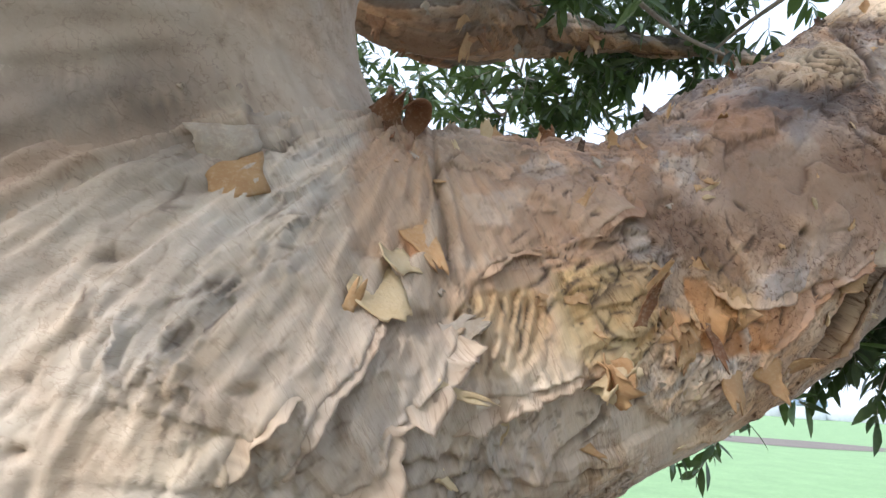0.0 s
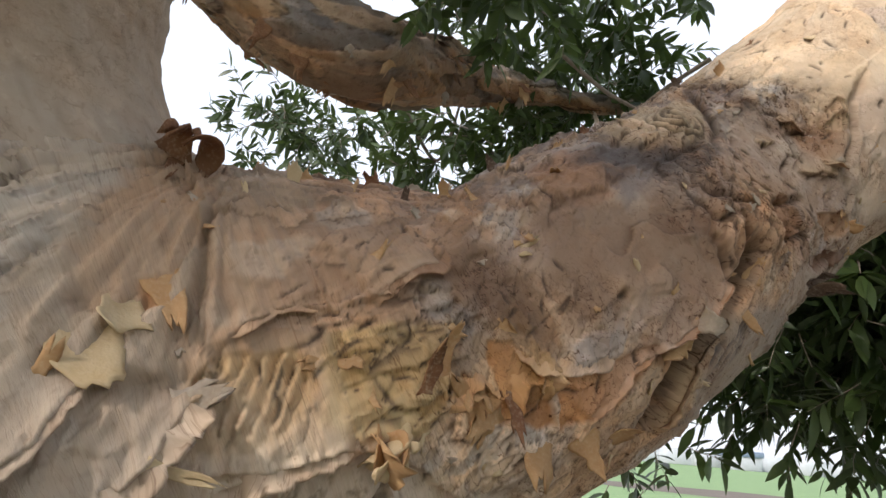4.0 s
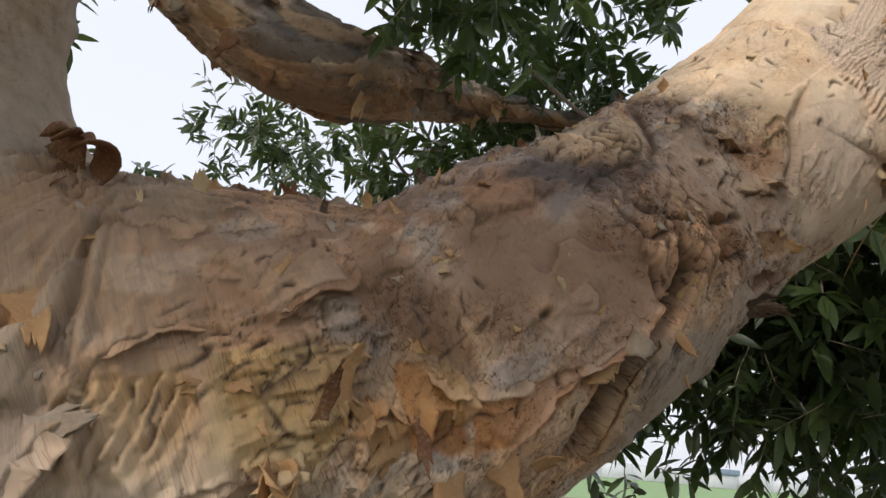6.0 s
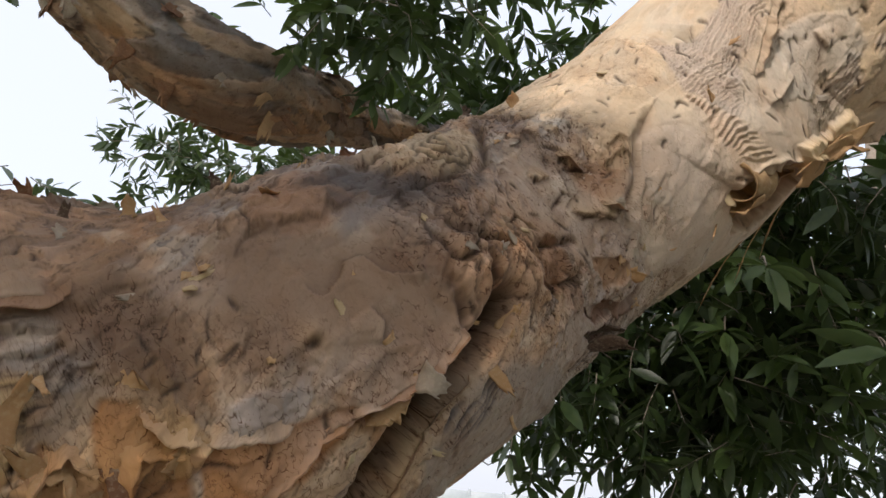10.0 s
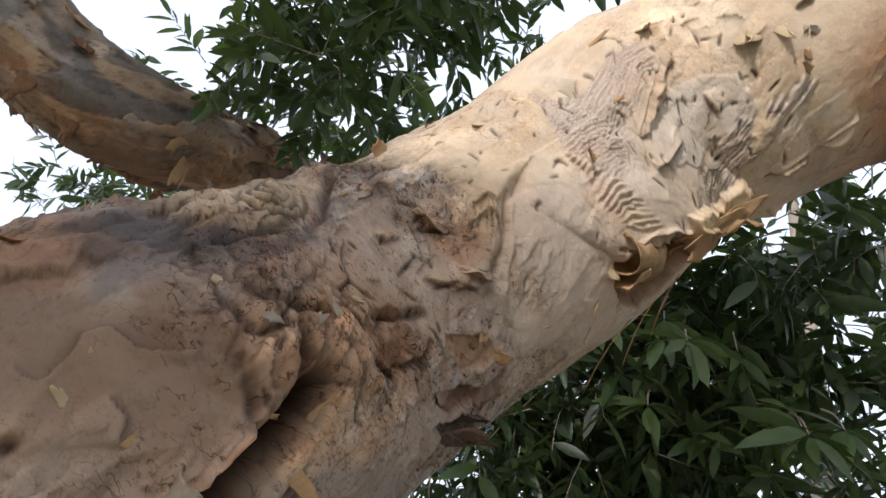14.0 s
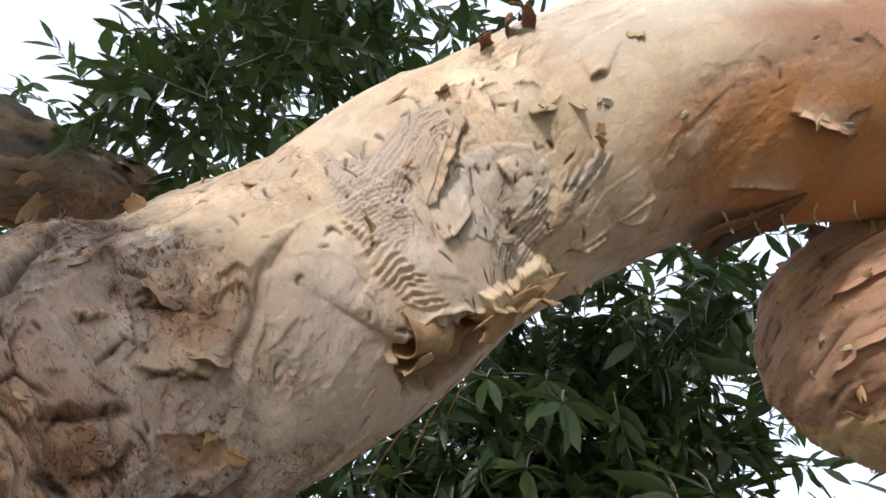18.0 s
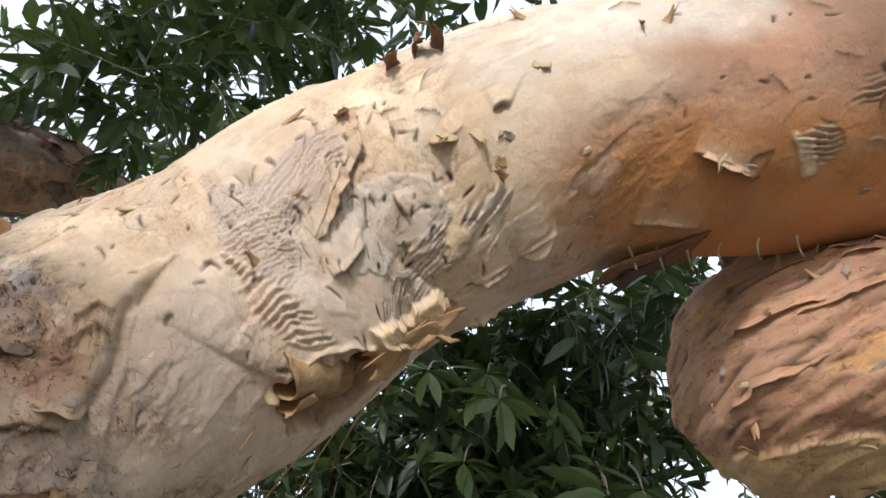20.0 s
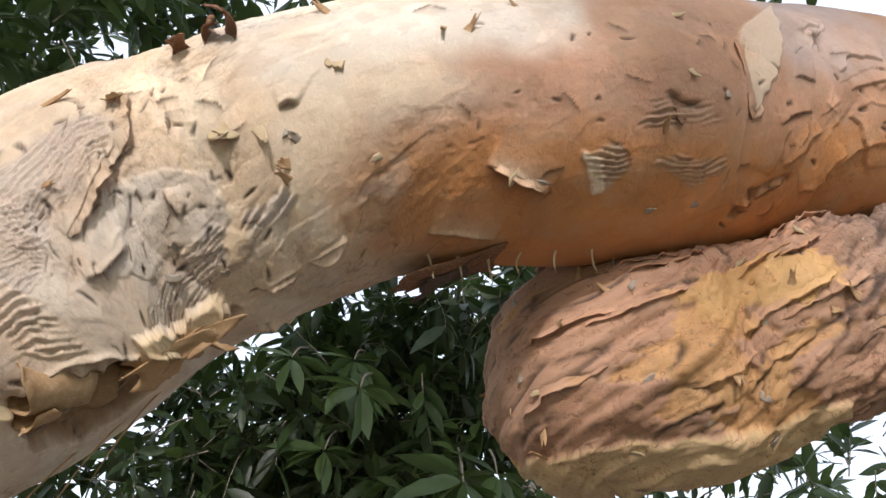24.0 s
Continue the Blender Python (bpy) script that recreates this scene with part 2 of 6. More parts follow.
def spline(c, per):
    """Catmull-Rom through rows of numbers."""
    c = np.array(c, float)
    n = len(c)
    u = np.linspace(0, n - 1 - 1e-9, (n - 1) * per + 1)
    i = np.minimum(u.astype(int), n - 2)
    f = (u - i)[:, None]
    p0, p1, p2, p3 = (c[np.clip(i + k, 0, n - 1)] for k in (-1, 0, 1, 2))
    return 0.5 * (2 * p1 + (p2 - p0) * f + (2 * p0 - 5 * p1 + 4 * p2 - p3) * f**2 + (3 * p1 - p0 - 3 * p2 + p3) * f**3)


class Tube:
    """A limb: a spine with a radius, rings across it, and a height and a tint for each point of its bark.
    s: metres along the spine; v: degrees round it, 0 towards -y, 90 up; w: metres round it."""

    def __init__(self, nodes, step, around, dense=None, front=None, ref=(0, -1.0, 0)):
        q = spline(nodes, 60)
        d = np.r_[0, np.cumsum(np.linalg.norm(np.diff(q[:, :3], axis=0), axis=1))]
        tan = np.gradient(q[:, :3], axis=0)
        tan /= np.linalg.norm(tan, axis=1)[:, None]
        self.length = d[-1]
        if dense:
            lo, hi = dense
            s = np.r_[np.arange(0, lo, step * 6), np.arange(lo, hi, step), np.arange(hi, d[-1], step * 6)]
        else:
            s = np.arange(0, d[-1], step)
        at = lambda a: np.stack([np.interp(s, d, a[:, k]) for k in range(a.shape[1])], 1)
        self.s, self.c = s, at(q[:, :3])
        self.r = np.interp(s, d, q[:, 3])
        t = at(tan)
        self.t = t / np.linalg.norm(t, axis=1)[:, None]
        ref = np.array(ref, float)
        fr = ref - (self.t @ ref)[:, None] * self.t
        self.fr = fr / np.linalg.norm(fr, axis=1)[:, None]
        self.up = np.cross(self.fr, self.t)
        if front:
            a, b = front
            nf = int(around * 0.8)
            v = np.r_[np.linspace(a, b, nf, endpoint=False), np.linspace(b, a + 360, around - nf, endpoint=False)]
        else:
            v = np.linspace(-180, 180, around, endpoint=False)
        self.v = v
        self.S = np.repeat(s[:, None], len(v), 1)
        self.V = np.repeat(v[None], len(s), 0)
        self.W = np.radians(self.V) * self.r[:, None]
        self.dir = np.cos(np.radians(self.V))[..., None] * self.fr[:, None] + np.sin(np.radians(self.V))[..., None] * self.up[:, None]
        self.H = np.zeros(self.S.shape)
        self.col = np.zeros(self.S.shape + (3,))
        self.turn = np.zeros(self.S.shape)
        self.rough = np.full(self.S.shape, 0.7)

    def w(self, s, v):
        return math.radians(v) * float(np.interp(s, self.s, self.r))

    def near(self, s0, s1, v0, v1):
        i0, i1 = np.searchsorted(self.s, [s0, s1])
        j = np.nonzero((self.v >= v0) & (self.v <= v1))[0]
        if len(j) == 0 or i1 - i0 < 2:
            return None
        return slice(max(i0, 0), i1), slice(j[0], j[-1] + 1)

    def box(self, pts, pad):
        s = [p[0] for p in pts]
        v = [p[1] for p in pts]
        pv = math.degrees(pad / 0.11)
        return self.near(min(s) - pad, max(s) + pad, min(v) - pv, max(v) + pv)

    def line_distance(self, sl, pts):
        """Distance to a line of (s, v) points, the share along it, and the side (plus: to the left of its way)."""
        S, W = self.S[sl], self.W[sl]
        best, share, side = np.full(S.shape, 9.0), np.zeros(S.shape), np.zeros(S.shape)
        q = [(p[0], self.w(*p)) for p in pts]
        total = sum(math.dist(a, b) for a, b in zip(q, q[1:]))
        gone = 0.0
        for a, b in zip(q, q[1:]):
            dx, dy = b[0] - a[0], b[1] - a[1]
            n = math.hypot(dx, dy) or 1e-6
            k = np.clip(((S - a[0]) * dx + (W - a[1]) * dy) / n**2, 0, 1)
            dist = np.hypot(S - a[0] - k * dx, W - a[1] - k * dy)
            cross = dx * (W - a[1]) - dy * (S - a[0])
            hit = dist < best
            best = np.where(hit, dist, best)
            share = np.where(hit, (gone + k * n) / total, share)
            side = np.where(hit, np.sign(cross), side)
            gone += n
        return best, share, side

    def inside(self, sl, pts, ragged, size, seed):
        """Signed distance (plus inside) to an outline of (s, v) points, with a ragged edge."""
        S = self.S[sl] + ragged * fbm(self.S[sl] / size, self.W[sl] / size, seed, 3)
        W = self.W[sl] + ragged * fbm(self.S[sl] / size + 31, self.W[sl] / size + 7, seed + 5, 3)
        q = [(p[0], self.w(*p)) for p in pts]
        best, odd = np.full(S.shape, 9.0), np.zeros(S.shape, bool)
        for a, b in zip(q, q[1:] + q[:1]):
            dx, dy = b[0] - a[0], b[1] - a[1]
            n2 = dx * dx + dy * dy + 1e-12
            k = np.clip(((S - a[0]) * dx + (W - a[1]) * dy) / n2, 0, 1)
            best = np.minimum(best, np.hypot(S - a[0] - k * dx, W - a[1] - k * dy))
            crosses = (a[1] > W) != (b[1] > W)
            odd ^= crosses & (S < (b[0] - a[0]) * (W - a[1]) / ((b[1] - a[1]) or 1e-9) + a[0])
        return np.where(odd, best, -best)

    def tint(self, sl, mask, colour):
        self.col[sl] += (np.array(colour) - self.col[sl]) * np.clip(mask, 0, 1)[..., None]

    def patch(self, pts, colour, lift=0.0, soft=0.004, ragged=0.008, size=0.02, seed=0, strength=1.0, lip=0.0):
        """A sheet of bark with its own tint, lift metres proud (or below, if minus) with a sharp ragged edge."""
        sl = self.box(pts, 0.03)
        if sl is None:
            return
        d = self.inside(sl, pts, ragged, size, seed)
        m = smooth(d, -soft, soft)
        if colour is not None:
            self.tint(sl, m * strength, colour)
        if lift:
            self.H[sl] += lift * smooth(d, -0.0012, 0.0012)
        if lip:
            self.H[sl] += lip * np.exp(-(((d - 0.002) / 0.004) ** 2)) * (d > -0.001)

    def groove(self, pts, depth, width, colour=None, ragged=0.003, seed=0, strength=0.8, taper=True):
        sl = self.box(pts, width * 4 + 0.01)
        if sl is None:
            return
        d, k, _ = self.line_distance(sl, pts)
        d = np.abs(d + ragged * fbm(self.S[sl] / 0.012, self.W[sl] / 0.012, seed, 3))
        end = np.sqrt(np.clip(4 * k * (1 - k), 0, 1)) if taper else 1.0
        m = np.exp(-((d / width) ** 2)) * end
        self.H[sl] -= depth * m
        # with a dark colour this also paints shade into the groove
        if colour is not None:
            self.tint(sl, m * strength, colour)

    def edge(self, pts, height, run, colour=None, ragged=0.004, seed=0, lip=0.0, under=None, gain=None):
        """The lifted edge of a sheet of bark. The sheet lies to the left of the line's way and sinks back over run metres."""
        sl = self.box(pts, run * 1.6 + 0.008)
        if sl is None:
            return
        d, k, side = self.line_distance(sl, pts)
        sd = d * side + ragged * fbm(self.S[sl] / 0.015, self.W[sl] / 0.015, seed, 3)
        end = np.clip(4 * k * (1 - k), 0, 1) ** 0.35
        body = np.exp(-np.clip(sd, 0, None) / run) * smooth(sd, -0.0009, 0.0009) * end
        self.H[sl] += height * body + lip * np.exp(-(((sd - 0.0015) / 0.002) ** 2)) * end
        if colour is not None:
            self.tint(sl, 0.8 * body, colour)
        if gain is not None:
            self.col[sl] *= 1 + (gain - 1) * body[..., None]
        # shade below the lifted edge, painted as a thin dark band
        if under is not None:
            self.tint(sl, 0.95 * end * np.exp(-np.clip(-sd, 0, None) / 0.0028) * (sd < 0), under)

    def bump(self, s, v, height, rs, rw, colour=None, strength=0.7):
        sl = self.box([(s, v)], 2.6 * max(rs, rw))
        if sl is None:
            return
        m = np.exp(-(((self.S[sl] - s) / rs) ** 2) - (((self.W[sl] - self.w(s, v)) / rw) ** 2))
        self.H[sl] += height * m
        if colour is not None:
            self.tint(sl, m * strength, colour)

    def shingles(self, count, s0, s1, v0, v1, angle, spread, length, height, seed, run=None, tone=0.12, dark=0.0):
        """Many small lifted edges, strewn over a stretch. angle: degrees of the edge against the spine."""
        rng = np.random.default_rng(seed)
        for n in range(int(0.5 * count)):
            s, v = rng.uniform(s0, s1), rng.uniform(v0, v1)
            a = math.radians(angle + rng.normal(0, spread))
            ln = 1.25 * length * rng.uniform(0.4, 1.6)
            rad = float(np.interp(s, self.s, self.r))
            bend = rng.normal(0, 0.5)
            pts, ps, pw = [], s, self.w(s, v)
            for k in range(4):
                pts.append((ps, math.degrees(pw / rad)))
                ps += math.cos(a) * ln / 3
                pw += math.sin(a) * ln / 3
                a += bend / 2
            h = height * rng.uniform(0.3, 1.7)
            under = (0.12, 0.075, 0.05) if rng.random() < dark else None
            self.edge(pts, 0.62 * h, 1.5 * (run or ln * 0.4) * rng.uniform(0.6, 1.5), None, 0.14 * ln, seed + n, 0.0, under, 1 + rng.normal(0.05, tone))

    def cracks(self, count, s0, s1, v0, v1, angle, spread, length, seed, depth=0.003, width=0.0012):
        """Fine dark splits strewn over a stretch."""
        rng = np.random.default_rng(seed)
        for n in range(count):
            s, v = rng.uniform(s0, s1), rng.uniform(v0, v1)
            a, bend = math.radians(angle + rng.normal(0, spread)), rng.normal(0, 0.35)
            ln = length * rng.uniform(0.35, 1.5) / 3
            rad = float(np.interp(s, self.s, self.r))
            pts = [(s, v)]
            for k in range(3):
                s, v = s + ln * math.cos(a), v + math.degrees(ln * math.sin(a) / rad)
                a += bend
                pts.append((s, v))
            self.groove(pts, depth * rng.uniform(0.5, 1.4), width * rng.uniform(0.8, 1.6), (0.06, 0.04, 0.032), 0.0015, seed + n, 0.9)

    def ridges(self, pts, pitch, depth, angle, colour, dark, seed, wave=0.6, ragged=0.006):
        """A patch of close wavy laminations, like the edges of many paper sheets."""
        sl = self.box(pts, 0.02)
        d = self.inside(sl, pts, ragged, 0.015, seed)
        m = smooth(d, -0.001, 0.005)
        a = math.radians(angle)
        S, W = self.S[sl] - pts[0][0], self.W[sl] - self.w(*pts[0])
        across = -S * math.sin(a) + W * math.cos(a)
        along = S * math.cos(a) + W * math.sin(a)
        across = across + wave * 0.02 * fbm(along / 0.03, across / 0.05, seed, 2) + 0.0025 * fbm(along / 0.007, across / 0.01, seed + 3, 2)
        x = across / pitch * (1 + 0.25 * noise2(along / 0.05, across / 0.05, seed + 9))
        f = x - np.floor(x)
        saw = smooth(f, 0, 0.8) * (1 - smooth(f, 0.86, 1.0))
        strength = 0.4 + 0.9 * smooth(noise2(along / 0.02, np.floor(x) * 3.7, seed + 1), -0.3, 0.4)
        self.H[sl] += m * strength * depth * (saw - 0.5)
        self.tint(sl, m * 0.75, colour)
        self.tint(sl, m * strength * (1 - smooth(f, 0.0, 0.16) * (1 - smooth(f, 0.9, 1.0))) * 0.8, dark)

    def terraces(self, mask, along, across, levels, height, seed, tone=0.1, dark=0.8, turn=0.0):
        """Thin layers of paper bark worn through one after another, like contour lines; each layer has a tint of its own."""
        c, q = math.cos(turn), math.sin(turn)
        a, b = self.S * c + self.W * q, self.W * c - self.S * q
        a, b = a + 0.35 * along * fbm(self.S / 0.05, self.W / 0.05, seed + 60, 3), b + 0.35 * across * fbm(self.S / 0.05 + 9, self.W / 0.05, seed + 70, 3)
        x = levels * (fbm(a / along, b / across, seed, 4, 0.55) + 0.5)
        k = np.floor(x)
        f = x - k
        self.H += mask * height * (k + smooth(f, 0.0, 0.10) - 0.5 * levels)
        pick = hash2(k, k * 0 + seed, seed)
        warm = hash2(k + 50, k * 0 + seed, seed) - 0.5
        m = mask[..., None]
        self.col *= 1 + m * tone * np.stack([2 * (pick - 0.5) + 0.5 * warm, 2 * (pick - 0.5), 2 * (pick - 0.5) - 0.7 * warm], -1)
        # each step's shade, painted as a dark line along its low side
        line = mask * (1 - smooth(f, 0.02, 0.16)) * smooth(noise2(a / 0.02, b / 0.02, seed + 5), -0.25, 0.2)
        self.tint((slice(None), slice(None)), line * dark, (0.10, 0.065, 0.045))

    def flakes(self, mask, along, across, angle, lift, seed, tone=0.1, dark=0.5, ragged=0.30):
        """Overlapping torn sheets of paper bark: each tilts a little its own way, has a tint of its own and a dark rim
        painted as its shade on the one that it covers.
        """
        t = math.radians(angle)
        a, b = (self.S * math.cos(t) + self.W * math.sin(t)) / along, (self.W * math.cos(t) - self.S * math.sin(t)) / across
        a, b = a + ragged * 2 * fbm(a, b, seed + 1, 4, 0.6), b + ragged * 2 * fbm(a + 9, b, seed + 2, 4, 0.6)
        i, j = np.floor(a), np.floor(b)
        d1, d2 = np.full(a.shape, 9.0), np.full(a.shape, 9.0)
        h1, h2, pick = np.zeros(a.shape), np.zeros(a.shape), np.zeros(a.shape)
        for di in (-1, 0, 1):
            for dj in (-1, 0, 1):
                p, q = i + di, j + dj
                x, y = a - p - 0.15 - 0.7 * hash2(p, q, seed + 3), b - q - 0.15 - 0.7 * hash2(p, q, seed + 4)
                d = np.hypot(x, y)
                turn = 6.283 * hash2(p, q, seed + 5)
                own = hash2(p, q, seed + 6)
                h = own + 0.8 * (x * np.cos(turn) + y * np.sin(turn))
                nearer = d < d1
                second = ~nearer & (d < d2)
                d2 = np.where(nearer, d1, np.where(second, d, d2))
                h2 = np.where(nearer, h1, np.where(second, h, h2))
                d1, h1, pick = np.where(nearer, d, d1), np.where(nearer, h, h1), np.where(nearer, own, pick)
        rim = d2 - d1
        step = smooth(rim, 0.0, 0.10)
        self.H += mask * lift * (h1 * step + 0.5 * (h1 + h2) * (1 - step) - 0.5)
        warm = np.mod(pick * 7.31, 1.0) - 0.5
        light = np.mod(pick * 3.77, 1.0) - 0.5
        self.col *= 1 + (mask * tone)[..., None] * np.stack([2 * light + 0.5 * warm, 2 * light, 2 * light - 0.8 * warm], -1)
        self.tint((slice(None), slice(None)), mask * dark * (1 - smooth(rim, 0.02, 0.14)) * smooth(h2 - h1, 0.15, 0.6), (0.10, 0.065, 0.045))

    def place(self, s, v, lift=0.0):
        """The place on the bark at (s, v), its way out, along and round."""
        n, m = self.S.shape
        i = int(np.clip(np.searchsorted(self.s, s), 0, n - 1))
        j = int(np.argmin(np.abs((self.v - v + 180) % 360 - 180)))
        at = lambda a, b: self.c[a] + self.dir[a, b % m] * (self.r[a] + self.H[a, b % m])
        across, along = at(i, j + 6) - at(i, j - 6), at(min(i + 6, n - 1), j) - at(max(i - 6, 0), j)
        out = np.cross(along, across)
        out *= np.sign(out @ self.dir[i, j]) / (np.linalg.norm(out) + 1e-12)
        out = Vector(out * 0.8 + self.dir[i, j] * 0.2).normalized()
        along = Vector(self.t[i])
        along = (along - out * along.dot(out)).normalized()
        return Vector(at(i, j)) + out * lift, out, along, out.cross(along)

    def mesh(self, name, cap=True):
        P = self.c[:, None] + self.dir * (self.r[:, None] + self.H)[..., None]
        n, m = self.S.shape
        verts = P.reshape(-1, 3)
        i = np.arange(n - 1)[:, None] * m
        j = np.arange(m)[None]
        k = (j + 1) % m
        quads = np.stack([i + j, i + k, i + m + k, i + m + j], -1).reshape(-1, 4)
        me = bpy.data.meshes.new(name)
        me.vertices.add(len(verts) + 2 * cap)
        flat = verts
        loops, starts = quads.ravel(), np.arange(0, quads.size, 4)
        if cap:
            flat = np.vstack([verts, self.c[0], self.c[-1]])
            a = np.stack([np.full(m, n * m), (j[0] + 1) % m, j[0]], -1)
            b = np.stack([np.full(m, n * m + 1), (n - 1) * m + j[0], (n - 1) * m + (j[0] + 1) % m], -1)
            starts = np.r_[starts, quads.size + np.arange(0, 6 * m, 3)]
            loops = np.r_[loops, a.ravel(), b.ravel()]
        me.vertices.foreach_set("co", flat.astype(np.float32).ravel())
        me.loops.add(len(loops))
        me.loops.foreach_set("vertex_index", loops.astype(np.int32))
        me.polygons.add(len(starts))
        me.polygons.foreach_set("loop_start", starts.astype(np.int32))
        me.update(calc_edges=True)
        me.shade_smooth()
        pad = lambda a: np.vstack([a, a[:1], a[-1:]]) if cap else a
        rgba = np.c_[self.col.reshape(-1, 3), self.rough.reshape(-1)]
        me.attributes.new("bark_tint", "FLOAT_COLOR", "POINT").data.foreach_set("color", pad(rgba).astype(np.float32).ravel())
        a = self.turn
        g = np.stack([self.S * np.cos(a) + self.W * np.sin(a), self.W * np.cos(a) - self.S * np.sin(a), 0.05 * self.S], -1).reshape(-1, 3)
        me.attributes.new("grain", "FLOAT_VECTOR", "POINT").data.foreach_set("vector", pad(g).astype(np.float32).ravel())
        me.validate()
        me.materials.append(BARK)
        return me


def part(name, mesh_or_bm, material_of, parent, label=""):
    if isinstance(mesh_or_bm, bmesh.types.BMesh):
        me = bpy.data.meshes.new(name)
        mesh_or_bm.to_mesh(me)
        mesh_or_bm.free()
        me.shade_smooth()
    else:
        me = mesh_or_bm
    if material_of and not me.materials:
        me.materials.append(material_of)
    ob = new(name, me)
    ob.parent = parent
    if label:
        ob["label"] = label
    return ob


def thing(name, label, category, group="", kind="", at=(0, 0, 0)):
    ob = tagged(new(name), label, category, group, kind)
    ob.location = at
    return ob


GREY, LILAC, CREAM = (0.43, 0.39, 0.345), (0.45, 0.40, 0.395), (0.66, 0.53, 0.385)
TAN, ORANGE, PALE = (0.46, 0.315, 0.21), (0.54, 0.27, 0.115), (0.66, 0.60, 0.52)
BROWN, DARK, SLATE = (0.25, 0.145, 0.085), (0.07, 0.05, 0.04), (0.30, 0.29, 0.31)
PINK, OCHRE = (0.45, 0.275, 0.19), (0.58, 0.38, 0.17)

# ---- the paperbark tree ----
paperbark = thing("paperbark_tree", "large old paperbark tree with pale peeling papery bark", "tree", at=(-0.9, 0.2, 0))
ROOT = Vector((-0.9, 0.2, 0))


def under_tree(ob, root=ROOT):
    ob.location = -root
    return ob


LIMB_NODES = [
    (-0.95, 0.2, -0.05, 0.44), (-0.88, 0.15, 0.45, 0.35), (-0.74, 0.08, 0.92, 0.3), (-0.57, 0.0, 1.24, 0.285),
    (-0.42, -0.055, 1.42, 0.275), (-0.28, -0.09, 1.51, 0.25), (-0.15, -0.105, 1.555, 0.222), (-0.038, -0.088, 1.585, 0.168),
    (0.122, -0.043, 1.637, 0.136), (0.236, -0.005, 1.711, 0.135), (0.322, 0.034, 1.78, 0.132), (0.411, 0.043, 1.856, 0.122),
    (0.514, 0.031, 1.946, 0.125), (0.572, 0.004, 2.009, 0.124), (0.632, -0.036, 2.047, 0.119), (0.728, -0.114, 2.096, 0.114),
    (0.888, -0.185, 2.131, 0.121), (0.968, -0.207, 2.152, 0.125), (1.056, -0.238, 2.171, 0.126), (1.155, -0.28, 2.186, 0.121),
    (1.302, -0.331, 2.217, 0.12), (1.63, -0.417, 2.303, 0.12), (2.685, -0.711, 2.609, 0.11),
]
limb = Tube(LIMB_NODES, 0.0013, 440, dense=(1.82, 3.5), front=(-100, 95))
X = limb.c[:, 0][:, None] + 0 * limb.S
V = limb.V
jig = 0.06 * fbm(limb.S / 0.09, limb.W / 0.09, 3, 4)
Xj = X + jig
base = np.zeros(limb.col.shape) + np.array(GREY)


def zone(a, b, soft, colour, lo=-200, hi=200, vs=12, strength=1.0):
    """Tints a stretch of the limb between two places along x, and between two angles."""
    vv = V + 220 * jig
    m = smooth(Xj, a - soft, a + soft) * (1 - smooth(Xj, b - soft, b + soft)) * smooth(vv, lo - vs, lo + vs) * (1 - smooth(vv, hi - vs, hi + vs))
    limb.tint((slice(None), slice(None)), m * strength, colour)


limb.col[:] = base
zone(-3.0, -0.05, 0.03, (0.49, 0.435, 0.37), -200, 200, 12, 0.95)
zone(-0.06, 0.27, 0.03, (0.46, 0.31, 0.21))
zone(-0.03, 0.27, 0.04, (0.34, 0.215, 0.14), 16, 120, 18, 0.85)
zone(-0.05, 0.24, 0.03, (0.64, 0.545, 0.44), -110, -10, 10, 0.9)
zone(0.10, 0.43, 0.05, (0.48, 0.385, 0.33), -70, 20, 16, 0.85)
zone(0.20, 0.34, 0.04, (0.46, 0.30, 0.19), -24, 16, 12, 0.8)
zone(0.24, 0.43, 0.03, (0.46, 0.375, 0.325), 0, 60, 16, 0.8)
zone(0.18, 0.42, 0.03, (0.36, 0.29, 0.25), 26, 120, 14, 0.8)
zone(-0.02, 0.16, 0.04, (0.54, 0.36, 0.20), -26, 6, 8, 0.6)
zone(0.10, 0.30, 0.03, (0.56, 0.34, 0.17), -70, -24, 8, 0.6)
zone(0.42, 0.73, 0.02, CREAM)
zone(0.44, 0.62, 0.03, (0.60, 0.475, 0.39), -90, -4, 14, 0.7)
zone(0.70, 3.0, 0.03, CREAM, -20, 200)
zone(0.72, 3.0, 0.03, ORANGE, -200, -25, 16)
zone(0.78, 3.0, 0.04, PINK, -32, 4, 12, 0.75)
zone(0.80, 3.0, 0.04, (0.41, 0.235, 0.15), -34, 200, 12, 0.9)
zone(0.76, 1.20, 0.03, (0.50, 0.23, 0.085), -100, -30, 12, 0.85)
# soft sunlit patch on the limb's top, put into the tint
zone(0.70, 0.87, 0.025, PALE, 2, 90, 9, 0.8)
zone(1.02, 1.12, 0.02, LILAC, -10, 60, 9, 0.6)
mott = fbm(limb.S / 0.05, limb.W / 0.035, 11, 5)
limb.col *= (1 + 0.20 * mott)[..., None]
limb.tint((slice(None), slice(None)), smooth(fbm(limb.S / 0.03, limb.W / 0.03, 21, 4), 0.12, 0.4) * 0.22, (0.36, 0.23, 0.15))
limb.tint((slice(None), slice(None)), smooth(fbm(limb.S / 0.04, limb.W / 0.03, 25, 4), 0.15, 0.35) * 0.35 * (1 - 0.85 * smooth(Xj, 0.70, 0.80)), PALE)
slate = smooth(Xj, 0.13, 0.24) * (1 - smooth(Xj, 0.42, 0.46)) * smooth(V, -14, 14)
